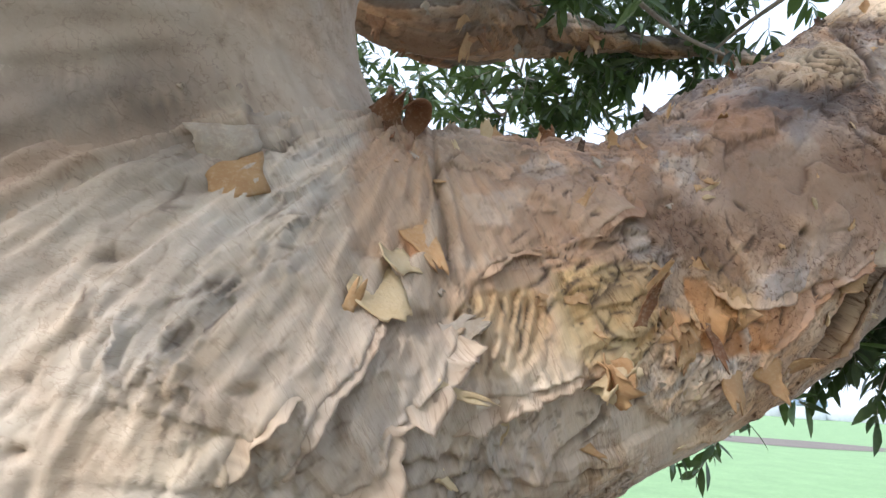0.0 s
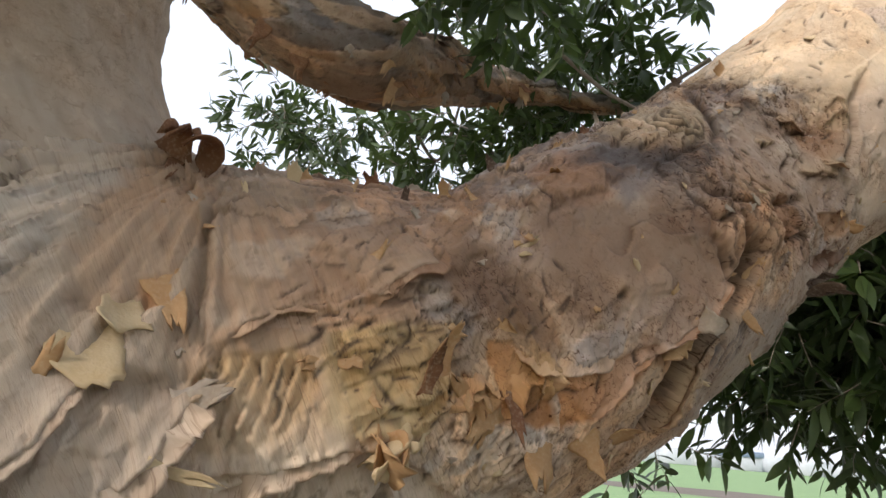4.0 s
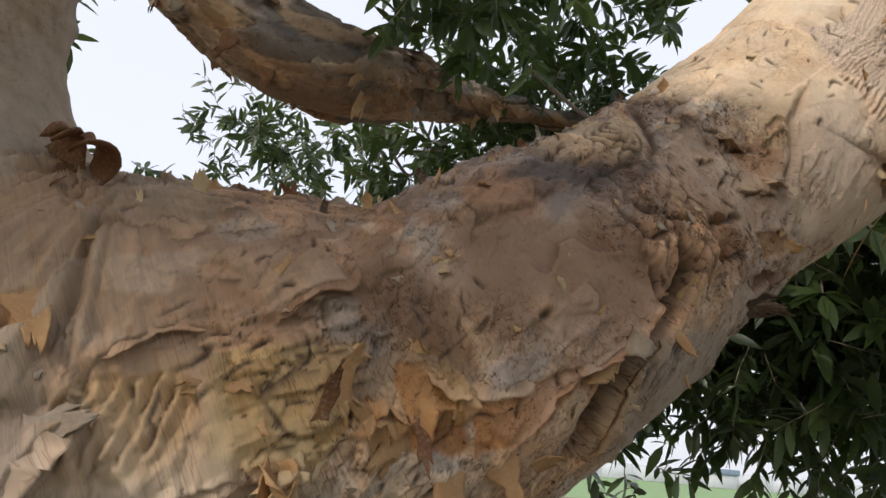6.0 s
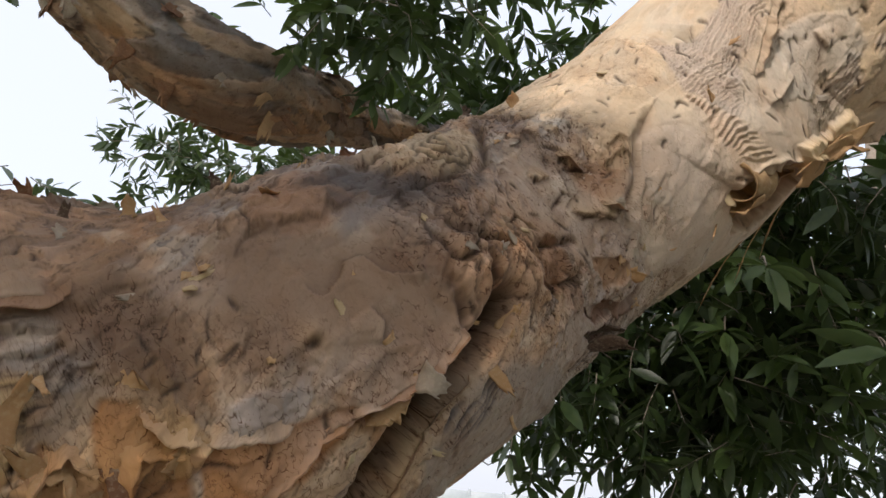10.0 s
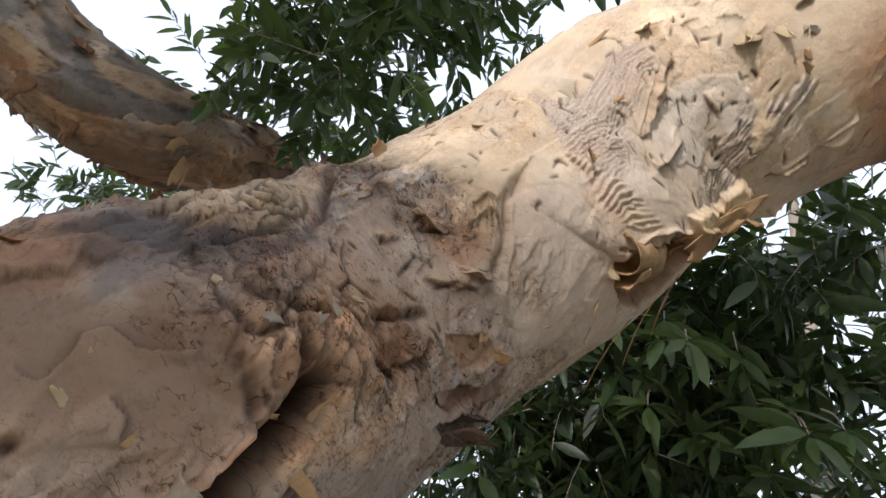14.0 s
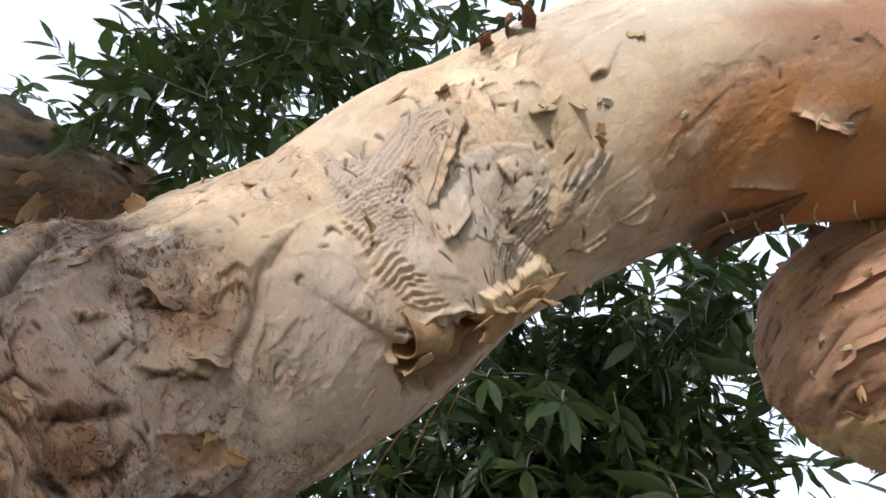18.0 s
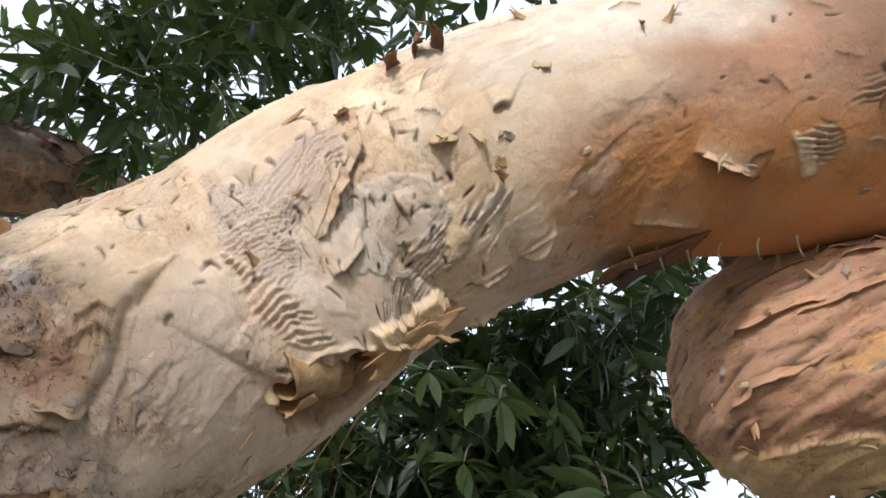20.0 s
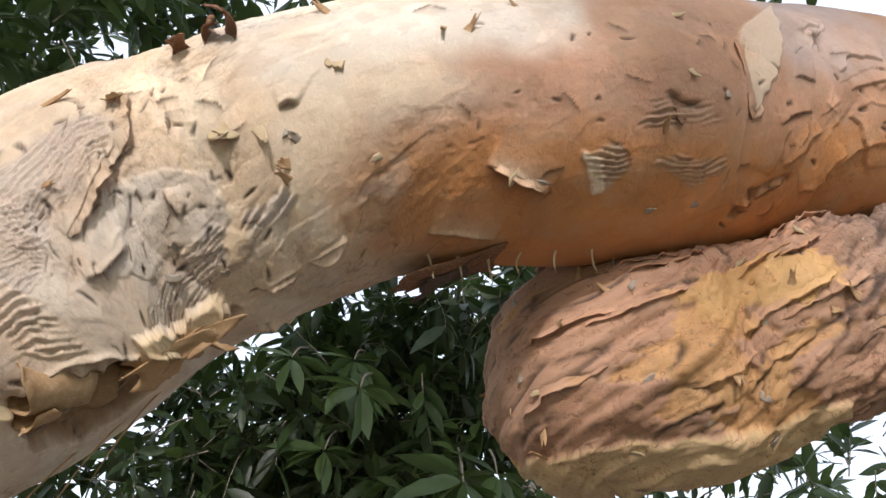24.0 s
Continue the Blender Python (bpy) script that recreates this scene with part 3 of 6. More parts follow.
limb.tint((slice(None), slice(None)), slate * smooth(fbm(limb.S / 0.045, limb.W / 0.025, 27, 5), 0.08, 0.26) * 0.5, (0.16, 0.14, 0.14))
limb.tint((slice(None), slice(None)), smooth(Xj, 0.42, 0.46) * smooth(fbm(limb.S / 0.02, limb.W / 0.012, 28, 5), 0.20, 0.36) * 0.25, (0.40, 0.29, 0.20))
calm = np.maximum(smooth(Xj, 0.70, 0.80), 0.55 * smooth(Xj, 0.41, 0.46))
limb.H += 0.006 * fbm(limb.S / 0.12, limb.W / 0.10, 31, 2) + (0.0012 - 0.0008 * calm) * fbm(limb.S / 0.03, limb.W / 0.03, 33, 3)
flaky = smooth(fbm(limb.S / 0.10, limb.W / 0.08, 41, 3), -0.20, 0.10)
right_of_fork = smooth(Xj, -0.05, 0.02)
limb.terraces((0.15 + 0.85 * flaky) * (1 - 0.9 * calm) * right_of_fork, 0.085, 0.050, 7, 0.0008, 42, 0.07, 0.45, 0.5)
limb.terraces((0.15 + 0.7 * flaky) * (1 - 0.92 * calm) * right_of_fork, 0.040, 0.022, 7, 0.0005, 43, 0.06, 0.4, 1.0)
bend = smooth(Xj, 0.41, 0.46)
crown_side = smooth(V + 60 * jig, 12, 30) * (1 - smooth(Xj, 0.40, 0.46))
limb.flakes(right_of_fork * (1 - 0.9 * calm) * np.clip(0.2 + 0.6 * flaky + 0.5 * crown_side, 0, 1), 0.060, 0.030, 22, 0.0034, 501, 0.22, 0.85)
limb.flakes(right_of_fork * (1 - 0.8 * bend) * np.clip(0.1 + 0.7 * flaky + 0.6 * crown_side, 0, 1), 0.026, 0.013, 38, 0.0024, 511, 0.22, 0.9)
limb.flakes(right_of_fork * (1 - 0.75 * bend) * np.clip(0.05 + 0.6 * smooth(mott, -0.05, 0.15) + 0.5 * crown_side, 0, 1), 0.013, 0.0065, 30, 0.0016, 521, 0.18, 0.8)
limb.rough[:] = (0.6 * smooth(Xj, 0.22, 0.27) * (1 - smooth(Xj, 0.40, 0.44)) + 0.25 + 0.75 * flaky) * (1 - 0.65 * bend) * (0.3 + 0.7 * smooth(X, -0.10, 0.02))
limb.turn[:] = 0.15 + 0.45 * smooth(-X, -0.1, 0.15)

# the swollen fork: long folds, holes, fanning wrinkles
limb.shingles(70, 1.890, 1.972, -40, 6, 52, 12, 0.022, 0.0010, 1000, 0.012, 0.05)
for n, (pts, wide, dark) in enumerate((([(1.881, 44.5), (1.899, 42.7), (1.920, 40.9), (1.935, 41.5)], 0.010, (0.12, 0.10, 0.09)), ([(1.916, 32), (1.926, 31.4), (1.935, 28.4)], 0.006, (0.15, 0.12, 0.10)), ([(1.870, 37.3), (1.895, 36.1), (1.917, 32)], 0.005, (0.20, 0.155, 0.125)), ([(1.935, 20.1), (1.945, 21.3), (1.956, 23.7)], 0.004, (0.18, 0.14, 0.11)), ([(1.870, 46.2), (1.892, 48.6), (1.919, 45.7), (1.947, 49.2)], 0.008, (0.24, 0.18, 0.13)), ([(1.866, 30), (1.885, 29), (1.905, 27)], 0.006, (0.22, 0.175, 0.14)))):
    limb.groove(pts, 0.7 * wide, wide, dark, 0.004, 40 + n, 0.8)
for n, pts in enumerate(([(1.879, 40), (1.898, 39), (1.920, 36.5)], [(1.882, 24), (1.902, 24), (1.927, 24)], [(1.870, 33.5), (1.890, 33), (1.908, 30)])):
    limb.groove(pts, -0.006, 0.006, (0.62, 0.57, 0.50), 0.003, 50 + n, 0.7)
limb.groove([(1.966, 35), (1.970, 32), (1.966, 29), (1.950, 28.5), (1.938, 28)], 0.004, 0.0014, DARK, 0.001, 56, 0.9)
limb.bump(1.955, 31.5, 0.004, 0.012, 0.007, (0.58, 0.50, 0.42), 0.6)
limb.edge([(1.938, 28), (1.947, 29), (1.958, 30), (1.958, 34), (1.955, 39)], 0.004, 0.03, (0.50, 0.40, 0.29), 0.001, 70, 0.001, DARK)
for n, (s, v) in enumerate(((1.917, 12), (1.887, -8), (1.950, -7))):
    limb.bump(s, v, -0.006, 0.0035, 0.0025, DARK, 1.0)
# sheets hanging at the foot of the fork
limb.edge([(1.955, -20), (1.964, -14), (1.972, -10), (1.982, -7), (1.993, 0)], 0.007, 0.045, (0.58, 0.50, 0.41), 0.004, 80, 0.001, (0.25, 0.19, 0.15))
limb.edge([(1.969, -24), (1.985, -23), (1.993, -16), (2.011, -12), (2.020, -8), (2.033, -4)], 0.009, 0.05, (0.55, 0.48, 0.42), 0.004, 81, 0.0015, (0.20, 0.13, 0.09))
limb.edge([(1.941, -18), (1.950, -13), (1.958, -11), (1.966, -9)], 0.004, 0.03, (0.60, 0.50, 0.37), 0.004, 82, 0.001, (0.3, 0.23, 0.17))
limb.patch([(1.993, 34), (2.020, 56), (2.040, 42), (2.036, 25), (2.023, 12), (1.999, 10), (1.988, 11), (1.985, 21)], (0.47, 0.31, 0.20), -0.004, 0.004, 0.008, 0.02, 83, 0.85)
limb.patch([(2.008, 16), (2.020, 17), (2.017, 12), (2.008, 10)], ORANGE, -0.002, 0.002, 0.003, 0.01, 84, 0.9)
limb.groove([(2.047, 46), (2.040, 27), (2.036, 16), (2.026, 7), (2.023, 0)], 0.006, 0.005, (0.18, 0.12, 0.08), 0.003, 85, 0.7)
limb.groove([(1.993, 0), (2.005, -1), (2.020, -2), (2.033, -3)], 0.008, 0.006, DARK, 0.003, 86, 0.7)

# the orange furrowed stretch and its torn sheets
limb.patch([(2.023, -2), (2.044, 2), (2.075, 2), (2.084, -6), (2.067, -14), (2.047, -15), (2.026, -13)], OCHRE, -0.002, 0.004, 0.006, 0.02, 90, 0.8)
limb.ridges([(2.026, -1), (2.047, 2), (2.071, 1), (2.080, -5), (2.067, -14), (2.047, -14), (2.026, -12)], 0.0066, 0.0045, 68, (0.60, 0.41, 0.22), (0.36, 0.21, 0.10), 91, 0.22)
limb.cracks(9, 2.026, 2.080, -14, 0, 68, 6, 0.024, 7050, 0.0020, 0.0007)
limb.patch([(2.088, 4), (2.120, 6), (2.162, 2), (2.153, -11), (2.134, -21), (2.097, -17), (2.080, -12)], (0.55, 0.40, 0.20), 0.001, 0.004, 0.006, 0.02, 92, 0.75)
limb.shingles(60, 2.093, 2.166, -22, 12, 20, 45, 0.016, 0.0024, 2200, 0.008, 0.16, 0.5)
crackled = np.zeros(limb.S.shape)
for pts in ([(2.085, 3), (2.120, 7), (2.166, 3), (2.160, -12), (2.134, -20), (2.095, -15)], [(2.040, 6), (2.090, 13), (2.170, 16), (2.175, 4), (2.090, 2)]):
    sl = limb.box(pts, 0.02)
    crackled[sl] = np.maximum(crackled[sl], smooth(limb.inside(sl, pts, 0.01, 0.02, 95), -0.002, 0.006))
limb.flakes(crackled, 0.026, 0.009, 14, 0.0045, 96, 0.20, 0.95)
limb.patch([(2.218, -19), (2.245, -23), (2.292, -26), (2.299, -30), (2.263, -37), (2.241, -37), (2.218, -34)], ORANGE, -0.003, 0.002, 0.005, 0.02, 100, 0.9)
limb.patch([(2.184, -4), (2.197, -6), (2.214, -18), (2.214, -32), (2.202, -30), (2.184, -22), (2.180, -13)], (0.42, 0.20, 0.075), -0.002, 0.002, 0.006, 0.02, 101, 0.9)
limb.patch([(2.162, -9), (2.180, -16), (2.184, -25), (2.157, -21), (2.153, -14)], (0.48, 0.27, 0.12), -0.003, 0.003, 0.006, 0.02, 102, 0.8)
limb.patch([(2.233, -13), (2.252, -13), (2.278, -15), (2.267, -22), (2.248, -22), (2.229, -18)], (0.42, 0.38, 0.37), 0.001, 0.002, 0.006, 0.015, 103, 0.9, 0.001)
# two broad dark tints put the limb's shaded middle into its colour
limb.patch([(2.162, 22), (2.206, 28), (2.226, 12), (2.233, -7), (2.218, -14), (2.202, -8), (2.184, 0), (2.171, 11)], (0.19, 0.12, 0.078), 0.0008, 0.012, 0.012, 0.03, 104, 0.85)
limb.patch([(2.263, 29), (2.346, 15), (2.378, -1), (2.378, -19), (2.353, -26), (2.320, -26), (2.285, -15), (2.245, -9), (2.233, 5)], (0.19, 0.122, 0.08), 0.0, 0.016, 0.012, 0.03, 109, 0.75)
limb.edge([(2.214, -24), (2.218, -19), (2.226, -19), (2.229, -18)], 0.005, 0.02, OCHRE, 0.003, 105, 0.001, BROWN)
limb.edge([(2.218, -12), (2.214, -7), (2.218, -1)], 0.002, 0.02, None, 0.002, 106, 0.0, (0.25, 0.17, 0.12))
limb.edge([(2.166, -2), (2.171, 2), (2.175, 3)], 0.003, 0.015, None, 0.002, 107, 0.0, DARK)
limb.edge([(2.120, 9), (2.134, 13), (2.153, 16), (2.166, 17)], 0.005, 0.03, (0.48, 0.36, 0.26), 0.003, 108, 0.001, (0.20, 0.12, 0.08))
limb.edge([(2.044, 4), (2.067, 9), (2.093, 10)], 0.004, 0.03, None, 0.003, 109, 0.001, BROWN)
limb.edge([(2.115, 11), (2.143, 14), (2.166, 17), (2.175, 24)], 0.003, 0.03, None, 0.003, 110, 0.001, BROWN)
limb.shingles(90, 2.033, 2.153, 12, 48, 12, 30, 0.022, 0.0022, 2600, 0.012, 0.13, 0.3)
limb.shingles(120, 2.026, 2.184, 36, 85, 0, 30, 0.022, 0.0035, 3100, 0.010, 0.2, 0.4)
limb.patch([(2.047, 46), (2.097, 55), (2.120, 44), (2.084, 32), (2.051, 34)], (0.26, 0.20, 0.15), 0, 0.01, 0.015, 0.02, 111, 0.6)
# the smooth hollow below and the stringy twist under it
limb.patch([(1.996, -14), (2.023, -16), (2.067, -20), (2.102, -21), (2.129, -27), (2.153, -40), (2.120, -44), (2.059, -37), (2.011, -27), (1.999, -20)], (0.64, 0.55, 0.46), -0.006, 0.006, 0.006, 0.03, 120, 0.8)
limb.edge([(2.017, -23), (2.030, -21), (2.047, -20), (2.067, -19), (2.097, -19)], 0.006, 0.03, (0.62, 0.52, 0.40), 0.006, 121, 0.002, (0.24, 0.18, 0.14))
for n, pts in enumerate(([(1.977, -23), (2.002, -24), (2.040, -34), (2.071, -39)], [(1.988, -27), (2.026, -32), (2.063, -41)], [(2.063, -39), (2.093, -35), (2.115, -30)], [(2.040, -38), (2.080, -45), (2.125, -49)], [(2.071, -37), (2.102, -32), (2.120, -26)])):
    limb.groove(pts, 0.006, 0.003, (0.20, 0.145, 0.11), 0.002, 122 + n, 0.8)
    limb.edge(pts, 0.004, 0.008, (0.5, 0.43, 0.36), 0.002, 127 + n)
limb.edge([(2.166, -54), (2.184, -54), (2.214, -65)], 0.003, 0.02, (0.62, 0.45, 0.28), 0.003, 130, 0.001, BROWN)
limb.groove([(2.166, -46), (2.166, -33), (2.175, -23)], 0.003, 0.0025, PALE, 0.003, 131, 0.5)
limb.shingles(70, 2.171, 2.278, -60, -14, 5, 40, 0.02, 0.002, 3700, 0.012, 0.14, 0.3)

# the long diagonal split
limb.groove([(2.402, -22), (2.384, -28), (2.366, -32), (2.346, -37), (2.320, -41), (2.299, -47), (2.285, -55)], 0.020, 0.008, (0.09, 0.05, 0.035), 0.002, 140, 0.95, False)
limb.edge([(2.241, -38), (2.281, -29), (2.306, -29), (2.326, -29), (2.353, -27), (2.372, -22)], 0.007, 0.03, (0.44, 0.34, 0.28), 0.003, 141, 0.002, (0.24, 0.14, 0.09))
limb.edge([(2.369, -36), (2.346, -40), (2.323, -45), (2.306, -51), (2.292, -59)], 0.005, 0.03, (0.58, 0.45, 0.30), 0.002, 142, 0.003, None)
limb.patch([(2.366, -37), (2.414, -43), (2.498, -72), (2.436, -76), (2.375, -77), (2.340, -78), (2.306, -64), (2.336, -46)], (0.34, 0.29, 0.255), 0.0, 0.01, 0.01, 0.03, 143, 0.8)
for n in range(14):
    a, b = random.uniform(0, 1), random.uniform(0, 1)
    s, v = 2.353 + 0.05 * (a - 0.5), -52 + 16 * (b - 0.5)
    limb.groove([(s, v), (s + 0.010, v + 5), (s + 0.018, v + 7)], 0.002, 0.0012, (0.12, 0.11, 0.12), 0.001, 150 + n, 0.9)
# second pass cuts deeper and paints the gap's shade near black
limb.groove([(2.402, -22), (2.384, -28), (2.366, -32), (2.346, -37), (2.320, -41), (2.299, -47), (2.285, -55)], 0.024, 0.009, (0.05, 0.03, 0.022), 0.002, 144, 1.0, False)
limb.bump(2.285, -8, 0.004, 0.010, 0.010, TAN)
limb.bump(2.285, -9, -0.006, 0.004, 0.003, DARK, 0.9)

# the folded collar, the knot and the stained crown of the limb
limb.shingles(70, 2.369, 2.470, -34, 10, 104, 12, 0.036, 0.0018, 4100, 0.012, 0.10, 0.6)
limb.shingles(90, 2.390, 2.589, -20, 24, 20, 35, 0.016, 0.0020, 4300, 0.010, 0.12, 0.7)
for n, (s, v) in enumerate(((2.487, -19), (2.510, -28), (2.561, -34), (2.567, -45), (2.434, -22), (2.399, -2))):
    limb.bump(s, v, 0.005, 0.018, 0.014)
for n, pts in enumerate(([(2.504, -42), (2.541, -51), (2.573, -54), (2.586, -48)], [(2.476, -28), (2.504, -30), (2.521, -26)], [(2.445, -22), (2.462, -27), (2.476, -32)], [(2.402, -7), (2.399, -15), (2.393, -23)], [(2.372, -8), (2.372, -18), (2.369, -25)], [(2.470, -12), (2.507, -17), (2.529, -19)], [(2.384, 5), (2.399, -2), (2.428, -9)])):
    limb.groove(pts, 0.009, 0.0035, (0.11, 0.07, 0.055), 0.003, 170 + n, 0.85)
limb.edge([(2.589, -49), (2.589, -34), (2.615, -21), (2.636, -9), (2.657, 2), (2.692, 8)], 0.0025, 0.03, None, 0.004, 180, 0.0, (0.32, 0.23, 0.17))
limb.patch([(2.343, 55), (2.375, 38), (2.402, 17), (2.372, 17), (2.330, 15), (2.326, 29)], (0.20, 0.19, 0.20), 0, 0.012, 0.02, 0.025, 181, 0.75)
limb.patch([(2.302, 48), (2.343, 44), (2.353, 24), (2.326, 17), (2.288, 25)], (0.34, 0.20, 0.13), 0.001, 0.006, 0.012, 0.02, 182, 0.7)
limb.patch([(2.393, 48), (2.484, 53), (2.529, 43), (2.512, 29), (2.436, 19), (2.390, 25), (2.378, 34)], (0.60, 0.49, 0.36), 0.002, 0.005, 0.01, 0.02, 183, 0.75)
limb.shingles(70, 2.260, 2.333, 18, 60, 8, 35, 0.022, 0.003, 4600, 0.010, 0.2, 0.5)
limb.shingles(60, 2.333, 2.416, 14, 70, 20, 30, 0.025, 0.004, 4800, 0.012, 0.2, 0.5)
ks, kv = (2.459, 32)
limb.bump(ks, kv, 0.010, 0.022, 0.018, CREAM, 0.5)
for n, rad in enumerate((0.007, 0.012, 0.018, 0.025)):
    ring = [(ks + rad * 1.25 * math.cos(0.5 * k), kv + math.degrees(rad * math.sin(0.5 * k) / 0.125)) for k in range(n, n + 11)]
    limb.groove(ring, 0.0035, 0.0020, (0.09, 0.065, 0.045), 0.0015, 190 + n, 0.95)
limb.groove([(2.555, 52), (2.521, 32), (2.493, 20), (2.450, 15)], 0.006, 0.004, DARK, 0.003, 196, 0.8)
limb.groove([(2.362, 24), (2.387, 21), (2.419, 19), (2.462, 20)], 0.005, 0.004, DARK, 0.004, 197, 0.8)
limb.bump(2.573, 22, 0.006, 0.014, 0.012)
for n, pts in enumerate(([(2.573, 12), (2.576, 4), (2.586, 0)], [(2.615, 3), (2.632, 4), (2.636, 0)], [(2.601, -2), (2.625, -1), (2.629, -5)], [(2.573, -13), (2.586, -19), (2.598, -20)], [(2.524, 9), (2.529, 5), (2.544, 4)], [(2.541, -10), (2.564, -17), (2.582, -21)])):
    limb.edge(pts, 0.004, 0.010, (0.55, 0.42, 0.28), 0.002, 200 + n, 0.001, (0.15, 0.10, 0.07))

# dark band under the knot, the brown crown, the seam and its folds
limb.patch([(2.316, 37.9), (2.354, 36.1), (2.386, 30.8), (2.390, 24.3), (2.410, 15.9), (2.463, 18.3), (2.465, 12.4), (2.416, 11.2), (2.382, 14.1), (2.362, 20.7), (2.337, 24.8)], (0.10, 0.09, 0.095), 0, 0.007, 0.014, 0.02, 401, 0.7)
limb.patch([(2.306, 39.1), (2.336, 35), (2.347, 24.3), (2.320, 20.1), (2.285, 23.7), (2.287, 31.4)], (0.36, 0.22, 0.14), 0.001, 0.010, 0.016, 0.02, 402, 0.5)
limb.patch([(2.578, 4.6), (2.634, 1.7), (2.602, -17.4), (2.577, -13.8), (2.563, -4.9)], (0.47, 0.30, 0.19), 0, 0.008, 0.012, 0.02, 403, 0.7)
limb.groove([(2.679, 6.4), (2.642, -1.3), (2.623, -12.6), (2.600, -19.1), (2.581, -27.5)], 0.007, 0.004, (0.25, 0.17, 0.12), 0.003, 404, 0.75)
limb.ridges([(2.615, 4), (2.640, 0), (2.632, -9), (2.612, -8), (2.600, -2)], 0.0045, 0.003, 60, (0.60, 0.45, 0.31), (0.15, 0.10, 0.07), 405, 0.7)
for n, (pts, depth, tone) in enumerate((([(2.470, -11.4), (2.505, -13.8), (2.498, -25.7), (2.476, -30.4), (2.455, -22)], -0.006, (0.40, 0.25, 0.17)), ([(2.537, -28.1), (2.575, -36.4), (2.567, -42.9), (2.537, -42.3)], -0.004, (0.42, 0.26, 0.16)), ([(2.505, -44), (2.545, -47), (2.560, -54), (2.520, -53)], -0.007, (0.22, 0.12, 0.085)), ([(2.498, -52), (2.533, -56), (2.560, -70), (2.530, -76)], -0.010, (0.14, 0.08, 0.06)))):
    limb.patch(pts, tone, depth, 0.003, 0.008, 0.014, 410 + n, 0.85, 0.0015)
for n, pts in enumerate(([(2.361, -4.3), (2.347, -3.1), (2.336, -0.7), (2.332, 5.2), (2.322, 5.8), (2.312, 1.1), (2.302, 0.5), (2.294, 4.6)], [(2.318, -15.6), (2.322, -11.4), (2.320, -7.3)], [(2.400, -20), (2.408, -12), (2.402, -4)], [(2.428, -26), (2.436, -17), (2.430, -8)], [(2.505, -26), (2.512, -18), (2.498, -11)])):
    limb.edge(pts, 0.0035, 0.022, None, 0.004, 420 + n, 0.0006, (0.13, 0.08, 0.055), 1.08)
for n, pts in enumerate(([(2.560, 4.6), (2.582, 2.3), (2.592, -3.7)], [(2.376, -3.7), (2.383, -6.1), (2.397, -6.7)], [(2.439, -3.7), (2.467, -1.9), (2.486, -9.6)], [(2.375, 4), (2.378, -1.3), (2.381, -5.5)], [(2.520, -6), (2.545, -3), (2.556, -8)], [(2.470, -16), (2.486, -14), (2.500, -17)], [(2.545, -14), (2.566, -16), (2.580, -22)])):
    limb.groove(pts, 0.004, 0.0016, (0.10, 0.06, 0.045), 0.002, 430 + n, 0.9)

# the pale bend with its laminated patches
limb.patch([(2.654, 2), (2.696, -5), (2.709, -26), (2.702, -47), (2.689, -66), (2.636, -75), (2.582, -69), (2.598, -24)], (0.60, 0.49, 0.40), -0.0006, 0.008, 0.006, 0.03, 210, 0.8)
limb.ridges([(2.743, 30), (2.786, 21), (2.855, 20), (2.873, 15), (2.863, -1), (2.799, -2), (2.748, -17), (2.730, -6), (2.718, 4)], 0.0040, 0.0019, 4, (0.50, 0.42, 0.37), (0.13, 0.095, 0.08), 211, 0.42)
limb.ridges([(2.718, 4), (2.732, -5), (2.750, -19), (2.740, -33), (2.721, -29), (2.712, -15)], 0.0064, 0.0042, -8, (0.58, 0.45, 0.35), (0.18, 0.12, 0.09), 212, 0.8)
limb.ridges([(2.790, -40), (2.869, -38), (2.916, -27), (2.922, -32), (2.899, -49), (2.851, -55)], 0.004, 0.0022, 25, (0.54, 0.46, 0.40), (0.17, 0.125, 0.10), 213, 0.4)
limb.ridges([(2.934, -29), (2.957, -27), (2.975, -28), (2.978, -34), (2.961, -37), (2.937, -38)], 0.0055, 0.004, 30, (0.50, 0.45, 0.41), (0.16, 0.12, 0.10), 214, 0.7)
limb.ridges([(2.738, -21), (2.753, -23), (2.760, -44), (2.740, -37), (2.727, -31)], 0.005, 0.003, -25, (0.60, 0.49, 0.37), (0.2, 0.14, 0.10), 215, 0.7)
# recess under the shelf: ochre bark, with dark tints painting its shade
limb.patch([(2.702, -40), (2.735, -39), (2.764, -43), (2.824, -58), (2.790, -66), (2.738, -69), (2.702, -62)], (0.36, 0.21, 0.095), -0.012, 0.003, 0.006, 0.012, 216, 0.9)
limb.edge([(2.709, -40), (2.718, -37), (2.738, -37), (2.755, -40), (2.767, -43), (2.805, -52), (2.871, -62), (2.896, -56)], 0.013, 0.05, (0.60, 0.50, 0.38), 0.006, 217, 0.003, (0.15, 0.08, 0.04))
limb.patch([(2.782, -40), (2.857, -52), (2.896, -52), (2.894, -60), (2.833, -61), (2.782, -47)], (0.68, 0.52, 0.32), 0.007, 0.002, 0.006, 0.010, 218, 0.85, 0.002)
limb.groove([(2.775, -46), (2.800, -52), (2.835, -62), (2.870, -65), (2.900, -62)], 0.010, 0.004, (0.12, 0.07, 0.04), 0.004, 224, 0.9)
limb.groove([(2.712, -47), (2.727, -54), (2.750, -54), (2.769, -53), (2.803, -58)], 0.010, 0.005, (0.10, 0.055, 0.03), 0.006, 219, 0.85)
rng = np.random.default_rng(219)
